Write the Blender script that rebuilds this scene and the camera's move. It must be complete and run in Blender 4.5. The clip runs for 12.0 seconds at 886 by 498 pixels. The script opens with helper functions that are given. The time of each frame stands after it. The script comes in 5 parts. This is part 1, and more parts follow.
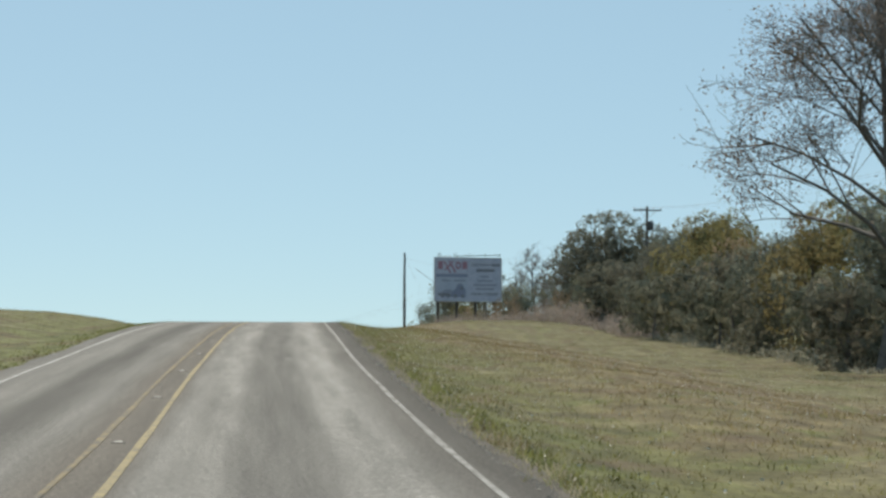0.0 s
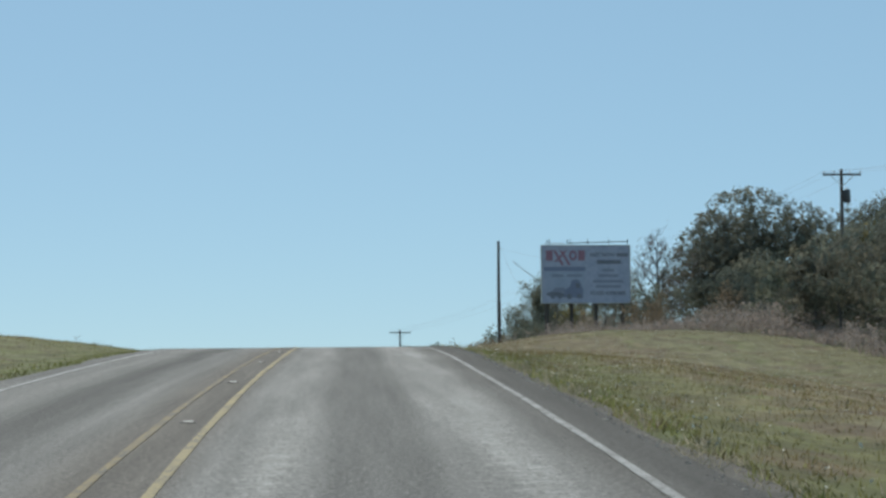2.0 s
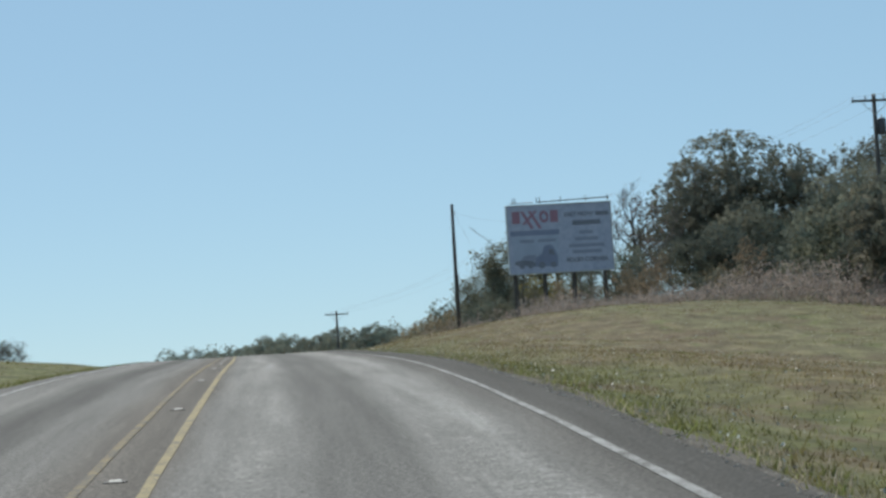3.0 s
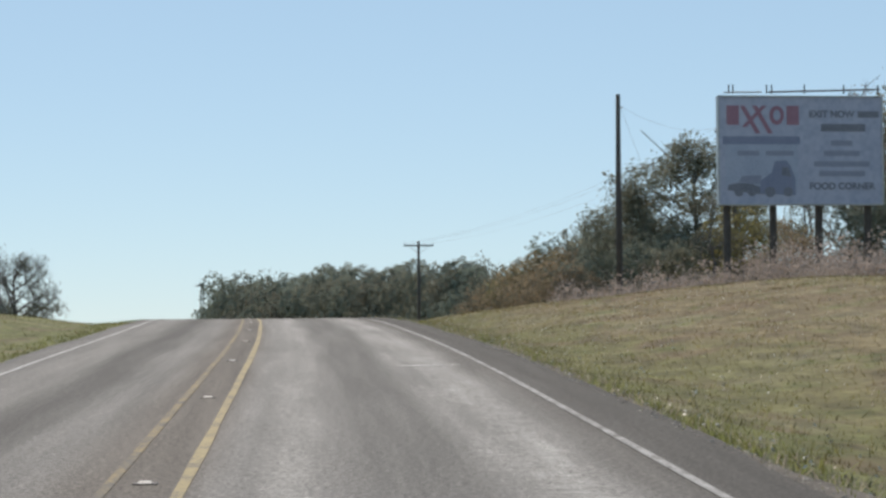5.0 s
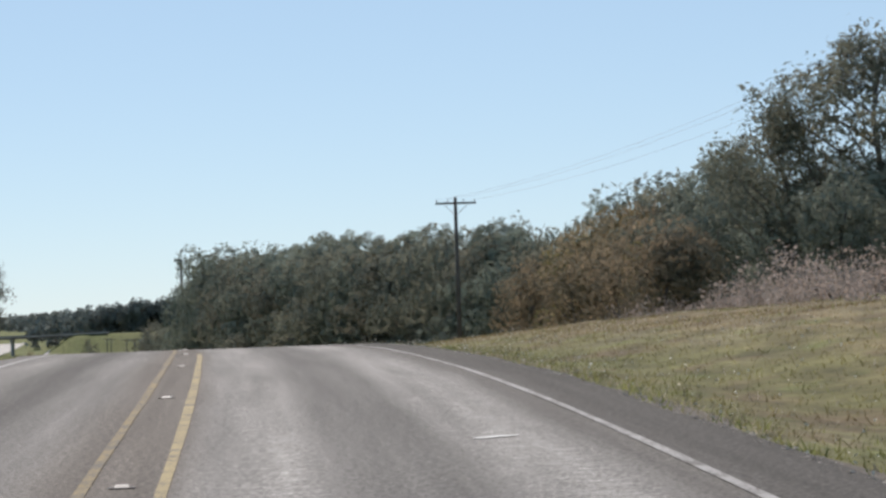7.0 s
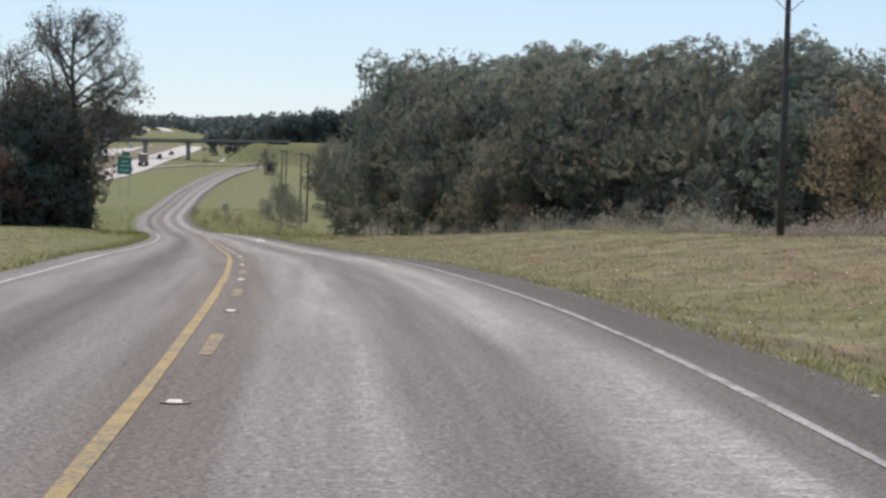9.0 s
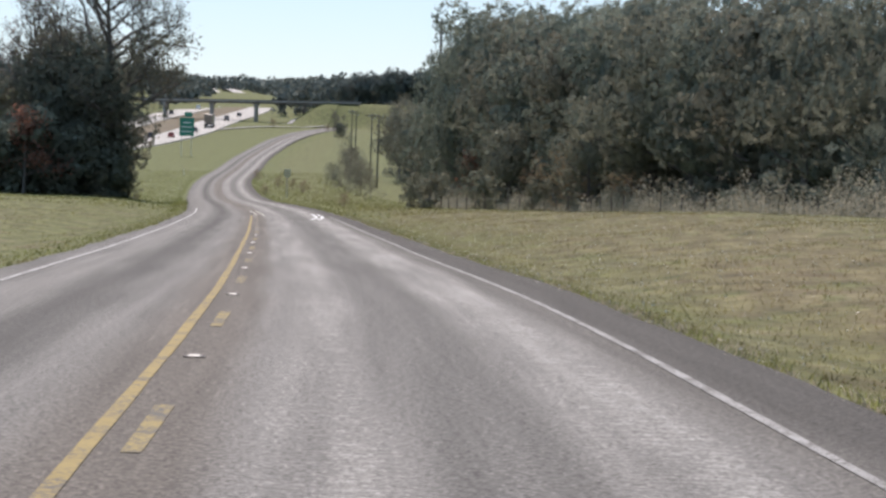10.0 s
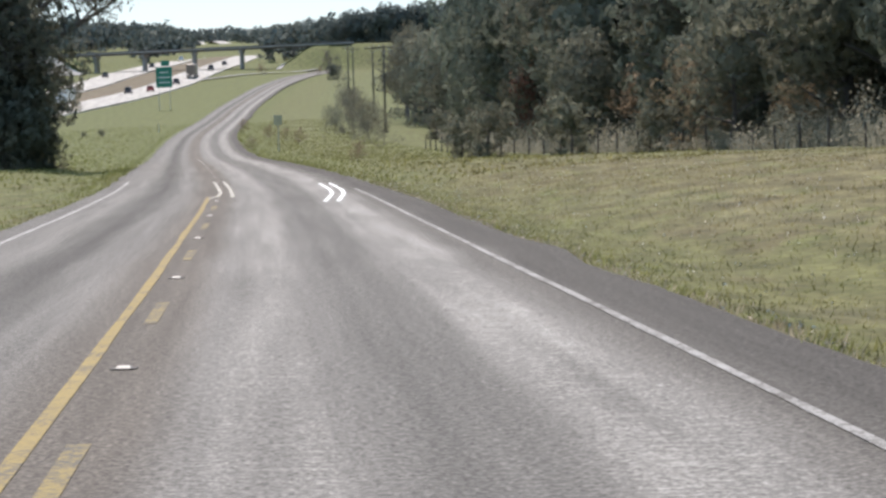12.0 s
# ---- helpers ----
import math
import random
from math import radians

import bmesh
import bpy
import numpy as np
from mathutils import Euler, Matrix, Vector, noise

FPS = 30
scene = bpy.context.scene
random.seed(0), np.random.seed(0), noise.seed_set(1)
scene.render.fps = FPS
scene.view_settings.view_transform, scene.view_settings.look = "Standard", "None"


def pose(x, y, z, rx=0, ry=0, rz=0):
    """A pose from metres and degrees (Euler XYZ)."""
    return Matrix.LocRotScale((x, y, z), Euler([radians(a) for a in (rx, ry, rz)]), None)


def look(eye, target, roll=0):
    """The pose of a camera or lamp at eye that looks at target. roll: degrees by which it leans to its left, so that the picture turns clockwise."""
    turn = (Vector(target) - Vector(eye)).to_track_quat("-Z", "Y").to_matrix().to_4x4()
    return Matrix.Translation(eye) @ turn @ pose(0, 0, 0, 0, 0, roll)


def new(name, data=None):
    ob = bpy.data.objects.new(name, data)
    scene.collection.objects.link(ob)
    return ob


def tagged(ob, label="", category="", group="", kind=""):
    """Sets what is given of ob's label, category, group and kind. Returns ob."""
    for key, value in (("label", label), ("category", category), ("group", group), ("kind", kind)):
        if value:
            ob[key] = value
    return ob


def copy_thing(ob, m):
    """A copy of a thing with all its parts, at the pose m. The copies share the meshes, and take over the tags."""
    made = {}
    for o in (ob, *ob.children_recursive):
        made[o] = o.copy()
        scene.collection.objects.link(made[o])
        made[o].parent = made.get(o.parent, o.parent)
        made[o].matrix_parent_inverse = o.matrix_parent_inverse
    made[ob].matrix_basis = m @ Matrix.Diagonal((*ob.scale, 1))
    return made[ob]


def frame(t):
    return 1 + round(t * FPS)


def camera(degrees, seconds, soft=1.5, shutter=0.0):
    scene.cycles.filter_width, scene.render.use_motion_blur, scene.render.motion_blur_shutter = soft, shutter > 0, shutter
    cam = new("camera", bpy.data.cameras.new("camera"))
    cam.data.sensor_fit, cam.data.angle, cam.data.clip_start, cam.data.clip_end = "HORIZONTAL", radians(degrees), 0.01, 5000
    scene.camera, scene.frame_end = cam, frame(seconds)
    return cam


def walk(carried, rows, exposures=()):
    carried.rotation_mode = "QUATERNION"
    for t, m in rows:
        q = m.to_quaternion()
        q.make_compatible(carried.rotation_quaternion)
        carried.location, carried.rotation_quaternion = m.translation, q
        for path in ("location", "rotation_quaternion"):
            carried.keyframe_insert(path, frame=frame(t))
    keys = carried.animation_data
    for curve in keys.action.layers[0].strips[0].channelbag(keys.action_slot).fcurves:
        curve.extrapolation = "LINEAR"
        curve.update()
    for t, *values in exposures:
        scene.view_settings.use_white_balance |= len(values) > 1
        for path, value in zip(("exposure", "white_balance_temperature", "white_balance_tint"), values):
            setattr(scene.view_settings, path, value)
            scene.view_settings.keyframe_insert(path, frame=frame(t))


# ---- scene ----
# ---- camera and its drive ----
cam = camera(17.88, 12.0, soft=2.8)
PATH = [
    (0, (1.432, 0.000, 2.195), (7.701, 99.563, 9.124), 0.112),
    (0.5, (1.443, 16.526, 2.946), (5.931, 116.282, 8.301), -0.504),
    (1, (1.360, 32.895, 3.775), (6.068, 132.608, 9.696), -1.030),
    (1.5, (1.321, 49.119, 4.634), (5.875, 148.761, 11.759), -0.765),
    (2, (1.280, 65.212, 5.627), (5.760, 164.867, 12.610), -0.606),
    (2.5, (1.216, 81.187, 6.615), (7.174, 180.812, 12.890), -3.628),
    (2.7, (1.220, 87.547, 7.001), (8.481, 187.079, 13.377), -4.147),
    (3.1, (1.241, 100.220, 7.737), (8.274, 199.815, 13.343), -3.328),
    (3.5, (1.327, 112.837, 8.424), (7.917, 212.523, 12.804), -1.968),
    (3.9, (1.430, 125.404, 9.069), (7.575, 225.165, 12.222), -0.608),
    (4.3, (1.585, 137.928, 9.670), (7.447, 237.727, 12.046), 0.252),
    (4.5, (1.587, 144.176, 9.847), (7.092, 243.997, 12.176), -0.235),
    (5, (1.682, 159.762, 10.443), (6.509, 259.585, 13.913), -0.443),
    (5.5, (1.708, 175.310, 10.926), (4.209, 275.242, 13.629), 2.644),
    (6, (1.630, 190.834, 11.303), (4.773, 290.750, 13.929), -1.023),
    (6.5, (1.426, 206.347, 11.779), (6.725, 306.165, 14.679), -1.984),
    (7, (1.247, 221.862, 12.206), (6.438, 321.702, 14.471), -1.928),
    (7.5, (1.058, 237.393, 12.583), (4.812, 337.304, 10.675), 0.193),
    (7.7, (1.007, 243.613, 12.716), (3.921, 343.556, 11.001), 0.611),
    (8.1, (0.787, 256.070, 12.925), (2.756, 356.025, 10.692), 0.864),
    (8.5, (0.343, 268.555, 13.027), (0.765, 368.507, 9.969), 1.257),
    (8.9, (-0.171, 281.076, 13.042), (-1.295, 380.994, 9.160), 1.649),
    (9.3, (-0.744, 293.640, 12.966), (-2.820, 393.521, 8.567), 1.910),
    (9.5, (-1.074, 299.939, 12.887), (-3.600, 399.798, 8.211), 1.906),
    (10, (-2.108, 315.748, 12.550), (-5.998, 415.526, 7.131), 2.017),
    (10.5, (-3.348, 331.653, 12.136), (-8.266, 431.332, 5.811), 1.506),
    (11, (-4.757, 347.667, 11.514), (-9.592, 447.267, 4.003), -0.188),
    (11.5, (-6.333, 363.803, 10.918), (-10.320, 463.501, 4.252), -1.354),
    (12, (-8.029, 380.075, 10.386), (-11.895, 479.715, 2.837), -1.656),
]
walk(cam, [(t, look(eye, target, roll)) for t, eye, target, roll in PATH],
     [(0, 0.13, 6950, 9), (.5, -.04, 6600, 8), (1, -0.1, 6250, 7), (2.5, -0.08, 6200, 8), (4.5, 0.16, 6700, 15), (5.5, 0.1, 6700, 17), (6.5, 0.16, 6650, 16), (7.5, 0.2, 6650, 23), (9.5, 0.28, 6600, 23), (11, 0.54, 6600, 22), (12, 0.54, 6550, 20)])

# ---- daylight ----
SUN_ELEV, SUN_AZ = 42.0, -10.0        # degrees; azimuth clockwise from the road's heading
world = bpy.data.worlds.new("sky")
scene.world = world
world.use_nodes = True
wn, wl = world.node_tree.nodes, world.node_tree.links
sky = wn.new("ShaderNodeTexSky")
sky.sky_type, sky.sun_disc = "NISHITA", False
sky.sun_elevation, sky.sun_rotation = radians(SUN_ELEV), radians(SUN_AZ)
sky.air_density, sky.dust_density, sky.ozone_density = 0.66, 0.1, 1.0
air = wn.new("ShaderNodeMix")
air.data_type, air.blend_type = "RGBA", "MULTIPLY"
air.inputs["Factor"].default_value, air.inputs["B"].default_value = 1.0, (0.95, 1.03, 1.0, 1)   # clear, slightly cool air
wl.new(sky.outputs[0], air.inputs["A"])
haze = wn.new("ShaderNodeMix")
haze.data_type = "RGBA"
haze.inputs["Factor"].default_value, haze.inputs["B"].default_value = 0.52, (4.95, 7.75, 9.8, 1)      # thin even haze over the whole sky
wl.new(air.outputs["Result"], haze.inputs["A"])
wl.new(haze.outputs["Result"], wn["Background"].inputs[0])
wn["Background"].inputs[1].default_value = 0.079
sun = new("sun", bpy.data.lights.new("sun", "SUN"))
sun.data.energy, sun.data.angle, sun.data.color = 4.1, radians(0.6), (1.0, 0.94, 0.84)
sa, se = radians(SUN_AZ), radians(SUN_ELEV)
sun.matrix_world = look((0, 0, 60), (-math.sin(sa) * 60 * math.cos(se) / math.sin(se), -math.cos(sa) * 60 * math.cos(se) / math.sin(se), 0))
scene.view_settings.exposure = 0.0


# ---- materials ----
def material(name, low, high, size=1.0, rough=0.85, bump=0.3, fine=None, per_object=0.0, per_island=0.0, metal=0.0,
             through_light=0.0, big=0.35, bump_size=None, spec=0.5, lace=0.0):
    """Two tones mixed by noise at two scales; optional hue change per object or per island; relief from the fine noise."""
    m = bpy.data.materials.new(name)
    m.use_nodes = True
    nt = m.node_tree
    n, l = nt.nodes, nt.links
    bsdf = n["Principled BSDF"]
    bsdf.inputs["Roughness"].default_value, bsdf.inputs["Metallic"].default_value = rough, metal
    bsdf.inputs["Specular IOR Level"].default_value = spec
    co = n.new("ShaderNodeTexCoord")
    a, b = n.new("ShaderNodeTexNoise"), n.new("ShaderNodeTexNoise")
    a.inputs["Scale"].default_value, b.inputs["Scale"].default_value = 1.0 / size, 1.0 / (fine or size / 12)
    a.inputs["Detail"].default_value, b.inputs["Detail"].default_value = 4, 3
    l.new(co.outputs["Object"], a.inputs["Vector"])
    l.new(co.outputs["Object"], b.inputs["Vector"])
    mix = n.new("ShaderNodeMath")
    mix.operation = "MULTIPLY_ADD"
    l.new(a.outputs["Fac"], mix.inputs[0])
    mix.inputs[1].default_value = big * 2
    l.new(b.outputs["Fac"], mix.inputs[2])
    ramp = n.new("ShaderNodeValToRGB")
    ramp.color_ramp.elements[0].position, ramp.color_ramp.elements[1].position = 0.35 + big * 0.7, 0.65 + big * 1.3
    ramp.color_ramp.elements[0].color, ramp.color_ramp.elements[1].color = (*low, 1), (*high, 1)
    l.new(mix.outputs[0], ramp.inputs[0])
    col = ramp.outputs[0]
    if per_object or per_island:
        hsv = n.new("ShaderNodeHueSaturation")
        value, hue = n.new("ShaderNodeMath"), n.new("ShaderNodeMath")
        for node in (value, hue):
            node.operation = "MULTIPLY_ADD"
        src_o, src_i = n.new("ShaderNodeObjectInfo"), n.new("ShaderNodeNewGeometry")
        l.new(src_i.outputs["Random Per Island"], value.inputs[0])
        value.inputs[1].default_value, value.inputs[2].default_value = per_island, 1.0 - per_island / 2
        l.new(src_o.outputs["Random"], hue.inputs[0])
        hue.inputs[1].default_value, hue.inputs[2].default_value = per_object, 0.5 - per_object / 2
        shade, both = n.new("ShaderNodeMath"), n.new("ShaderNodeMath")
        shade.operation, both.operation = "MULTIPLY_ADD", "MULTIPLY"
        l.new(src_o.outputs["Random"], shade.inputs[0])
        shade.inputs[1].default_value, shade.inputs[2].default_value = per_object * 6, 1.0 - per_object * 3
        l.new(shade.outputs[0], both.inputs[0])
        l.new(value.outputs[0], both.inputs[1])
        l.new(both.outputs[0], hsv.inputs["Value"])
        l.new(hue.outputs[0], hsv.inputs["Hue"])
        l.new(col, hsv.inputs["Color"])
        col = hsv.outputs[0]
    l.new(col, bsdf.inputs["Base Color"])
    if bump:
        bp = n.new("ShaderNodeBump")
        bp.inputs["Strength"].default_value, bp.inputs["Distance"].default_value = bump, bump_size or size / 40
        l.new(b.outputs["Fac"], bp.inputs["Height"])
        l.new(bp.outputs[0], bsdf.inputs["Normal"])
    if through_light:
        dull, tr, mx = n.new("ShaderNodeBsdfDiffuse"), n.new("ShaderNodeBsdfTranslucent"), n.new("ShaderNodeMixShader")
        mx.inputs[0].default_value = through_light
        l.new(col, dull.inputs["Color"])
        l.new(col, tr.inputs["Color"])
        l.new(dull.outputs[0], mx.inputs[1])
        l.new(tr.outputs[0], mx.inputs[2])
        l.new(mx.outputs[0], n["Material Output"].inputs[0])
        if lace:
            # each spray is broken up into small leaves with gaps between them
            holes, cut, gap, leafy = n.new("ShaderNodeTexNoise"), n.new("ShaderNodeMath"), n.new("ShaderNodeBsdfTransparent"), n.new("ShaderNodeMixShader")
            holes.inputs["Scale"].default_value, holes.inputs["Detail"].default_value = lace, 0
            l.new(co.outputs["Object"], holes.inputs["Vector"])
            cut.operation = "GREATER_THAN"
            cut.inputs[1].default_value = 0.455
            l.new(holes.outputs["Fac"], cut.inputs[0])
            l.new(cut.outputs[0], leafy.inputs[0])
            l.new(gap.outputs[0], leafy.inputs[1])
            l.new(mx.outputs[0], leafy.inputs[2])
            l.new(leafy.outputs[0], n["Material Output"].inputs[0])
    return m


def road_material(name, stops, grain=0.72):
    """Asphalt: tone across the road from worn and polished tracks (stops in metres from the centre), streaks along it, chips and grain."""
    m = bpy.data.materials.new(name)
    m.use_nodes = True
    nt = m.node_tree
    n, l = nt.nodes, nt.links
    bsdf = n["Principled BSDF"]
    uv, sep = n.new("ShaderNodeUVMap"), n.new("ShaderNodeSeparateXYZ")
    l.new(uv.outputs[0], sep.inputs[0])
    warp = n.new("ShaderNodeTexNoise")
    warp.inputs["Scale"].default_value = 0.12
    l.new(uv.outputs[0], warp.inputs["Vector"])
    shift = n.new("ShaderNodeMath")
    shift.operation = "MULTIPLY_ADD"
    l.new(warp.outputs["Fac"], shift.inputs[0])
    shift.inputs[1].default_value = 0.3
    l.new(sep.outputs["X"], shift.inputs[2])
    unit = n.new("ShaderNodeMapRange")
    unit.inputs["From Min"].default_value, unit.inputs["From Max"].default_value = -5.85, 6.15
    l.new(shift.outputs[0], unit.inputs["Value"])
    ramp = n.new("ShaderNodeValToRGB")
    ramp.color_ramp.interpolation = "EASE"
    els = ramp.color_ramp.elements
    while len(els) < len(stops):
        els.new(0.5)
    for el, (u, v, *brown) in zip(els, stops):
        b = brown[0] if brown else 0.0
        el.position, el.color = (u + 6) / 12, (v, v * (1 - b * .55), v * (1 - b), 1)
    l.new(unit.outputs[0], ramp.inputs[0])
    stretch = n.new("ShaderNodeMapping")
    stretch.inputs["Scale"].default_value = (3.0, 0.07, 1)
    l.new(uv.outputs[0], stretch.inputs["Vector"])
    streak, fine, chips = (n.new("ShaderNodeTexNoise") for _ in range(3))
    streak.inputs["Scale"].default_value, streak.inputs["Detail"].default_value = 1.2, 6
    fine.inputs["Scale"].default_value, fine.inputs["Detail"].default_value = 16, 6
    chips.inputs["Scale"].default_value, chips.inputs["Detail"].default_value = 5, 5
    l.new(stretch.outputs[0], streak.inputs["Vector"])
    across = n.new("ShaderNodeMapping")
    across.inputs["Scale"].default_value = (0.6, 1.5, 1)
    l.new(uv.outputs[0], across.inputs["Vector"])
    l.new(across.outputs[0], chips.inputs["Vector"])
    l.new(uv.outputs[0], fine.inputs["Vector"])
    s1, s2, s3 = n.new("ShaderNodeMapRange"), n.new("ShaderNodeMapRange"), n.new("ShaderNodeMapRange")
    for s, tex, lo, hi, a, b in ((s1, streak, 0.3, 0.7, 0.84, 1.16), (s2, fine, 0.3, 0.7, 1 - grain / 2, 1 + grain / 2), (s3, chips, 0.50, 0.62, 0.90, 1.5)):
        s.inputs["From Min"].default_value, s.inputs["From Max"].default_value = lo, hi
        s.inputs["To Min"].default_value, s.inputs["To Max"].default_value = a, b
        l.new(tex.outputs["Fac"], s.inputs["Value"])
    stone = n.new("ShaderNodeTexNoise")
    stone.inputs["Scale"].default_value, stone.inputs["Detail"].default_value = 38, 2
    l.new(uv.outputs[0], stone.inputs["Vector"])
    s4, p0 = n.new("ShaderNodeMapRange"), n.new("ShaderNodeMath")
    s4.inputs["From Min"].default_value, s4.inputs["From Max"].default_value = 0.34, 0.68
    s4.inputs["To Min"].default_value, s4.inputs["To Max"].default_value = 1 - grain * .62, 1 + grain * .62
    l.new(stone.outputs["Fac"], s4.inputs["Value"])
    p0.operation = "MULTIPLY"
    p1, p2 = n.new("ShaderNodeMath"), n.new("ShaderNodeMath")
    p1.operation = p2.operation = "MULTIPLY"
    l.new(s1.outputs[0], p0.inputs[0])
    l.new(s4.outputs[0], p0.inputs[1])
    l.new(p0.outputs[0], p1.inputs[0])
    l.new(s2.outputs[0], p1.inputs[1])
    worn = n.new("ShaderNodeMapRange")
    worn.inputs["From Min"].default_value, worn.inputs["From Max"].default_value = 0.16, 0.28
    l.new(ramp.outputs[0], worn.inputs["Value"])
    only = n.new("ShaderNodeMix")
    only.data_type = "FLOAT"
    only.inputs["A"].default_value = 1.0
    l.new(worn.outputs[0], only.inputs["Factor"])
    patchy = n.new("ShaderNodeMapping")
    patchy.inputs["Scale"].default_value = (0.8, 0.09, 1)
    l.new(uv.outputs[0], patchy.inputs["Vector"])
    area, s5, p3 = n.new("ShaderNodeTexNoise"), n.new("ShaderNodeMapRange"), n.new("ShaderNodeMath")
    area.inputs["Scale"].default_value, area.inputs["Detail"].default_value = 1.0, 4
    l.new(patchy.outputs[0], area.inputs["Vector"])
    s5.inputs["From Min"].default_value, s5.inputs["From Max"].default_value = 0.38, 0.66
    s5.inputs["To Min"].default_value, s5.inputs["To Max"].default_value = 0.82, 1.4
    l.new(area.outputs["Fac"], s5.inputs["Value"])
    p3.operation = "MULTIPLY"
    l.new(s3.outputs[0], p3.inputs[0])
    l.new(s5.outputs[0], p3.inputs[1])
    l.new(p3.outputs[0], only.inputs["B"])
    l.new(p1.outputs[0], p2.inputs[0])
    l.new(only.outputs["Result"], p2.inputs[1])
    tint = n.new("ShaderNodeMix")
    tint.data_type, tint.blend_type = "RGBA", "MULTIPLY"
    tint.inputs["Factor"].default_value = 1
    l.new(ramp.outputs[0], tint.inputs["A"])
    l.new(p2.outputs[0], tint.inputs["B"])
    warm = n.new("ShaderNodeMix")
    warm.data_type, warm.blend_type = "RGBA", "MULTIPLY"
    warm.inputs["Factor"].default_value = 1
    warm.inputs["B"].default_value = (1.0, 0.952, 0.87, 1)
    l.new(tint.outputs["Result"], warm.inputs["A"])
    l.new(warm.outputs["Result"], bsdf.inputs["Base Color"])
    gloss = n.new("ShaderNodeMapRange")
    gloss.inputs["From Min"].default_value, gloss.inputs["From Max"].default_value = 0.1, 0.35
    gloss.inputs["To Min"].default_value, gloss.inputs["To Max"].default_value = 0.85, 0.68
    l.new(tint.outputs["Result"], gloss.inputs["Value"])
    l.new(gloss.outputs[0], bsdf.inputs["Roughness"])
    bsdf.inputs["Specular IOR Level"].default_value = 0.06
    bp = n.new("ShaderNodeBump")
    bp.inputs["Strength"].default_value, bp.inputs["Distance"].default_value = 0.5, 0.012
    l.new(fine.outputs["Fac"], bp.inputs["Height"])
    l.new(bp.outputs[0], bsdf.inputs["Normal"])
    return m


MAT_ROAD = road_material("worn_asphalt", [(-5.2, .10), (-4.0, .12), (-3.3, .16), (-2.7, .18), (-1.9, .095), (-1.2, .17), (-0.55, .135, .14), (-0.1, .13, .14), (0.35, .19),
                                           (0.85, .21), (1.35, .137), (1.9, .135), (2.3, .21), (2.75, .225), (3.3, .128, .05), (3.75, .080, .05), (5.5, .074, .07)])
MAT_HIGHWAY = road_material("pale_concrete", [(-6, .33), (6, .33)], 0.2)
def paint_material(name, paint, cover, ground=(.125, .116, .104), gloss=.1):
    """Road paint worn down to the stones: chips at two scales bare the asphalt; cover is the share that is left."""
    m = material(name, tuple(c * .82 for c in paint), paint, .5, .85, .3, .04, spec=gloss)
    n, l = m.node_tree.nodes, m.node_tree.links
    bsdf = n["Principled BSDF"]
    old = bsdf.inputs["Base Color"].links[0].from_socket
    co, add, rng_node, mix = n.new("ShaderNodeTexCoord"), n.new("ShaderNodeMath"), n.new("ShaderNodeMapRange"), n.new("ShaderNodeMix")
    fine, wide = n.new("ShaderNodeTexNoise"), n.new("ShaderNodeTexNoise")
    for tex, scale, detail in ((fine, 26, 5), (wide, 1.6, 4)):
        tex.inputs["Scale"].default_value, tex.inputs["Detail"].default_value, tex.inputs["Roughness"].default_value = scale, detail, .65
        l.new(co.outputs["Object"], tex.inputs["Vector"])
    add.operation = "MULTIPLY_ADD"
    l.new(wide.outputs["Fac"], add.inputs[0])
    add.inputs[1].default_value = .7
    l.new(fine.outputs["Fac"], add.inputs[2])
    mid = .85 + (.5 - cover) * .45
    rng_node.inputs["From Min"].default_value, rng_node.inputs["From Max"].default_value = mid - .09, mid + .09
    l.new(add.outputs[0], rng_node.inputs["Value"])
    mix.data_type = "RGBA"
    mix.inputs["A"].default_value = (*ground, 1)
    l.new(rng_node.outputs[0], mix.inputs["Factor"])
    l.new(old, mix.inputs["B"])
    l.new(mix.outputs["Result"], bsdf.inputs["Base Color"])
    return m


MAT_YELLOW = paint_material("yellow_road_paint", (.345, .26, .105), .68)
MAT_YELLOW_WORN = paint_material("worn_yellow_road_paint", (.28, .218, .118), .54, gloss=.10)
MAT_WHITE = paint_material("white_road_paint", (.38, .37, .35), .58)
MAT_WHITE_CLEAR = paint_material("clear_white_road_paint", (.47, .46, .44), .68)
MAT_WHITE_FRESH = material("fresh_white_road_paint", (.6, .6, .58), (.8, .8, .78), 0.5, 0.7, 0.2, 0.05, spec=.1)
MAT_SCUFF = paint_material("scuffed_asphalt", (.80, .79, .75), .74, (.40, .38, .35))
MAT_YELLOW_PALE = paint_material("faded_yellow_road_paint", (.365, .292, .150), .66, gloss=.14)
MAT_TAR = material("bitumen", (.03, .03, .03), (.07, .065, .06), 0.1, 0.6, 0.3, spec=.1)
MAT_MARKER = material("marker_plastic", (.22, .21, .18), (.36, .345, .30), 0.05, 0.5, 0.1)
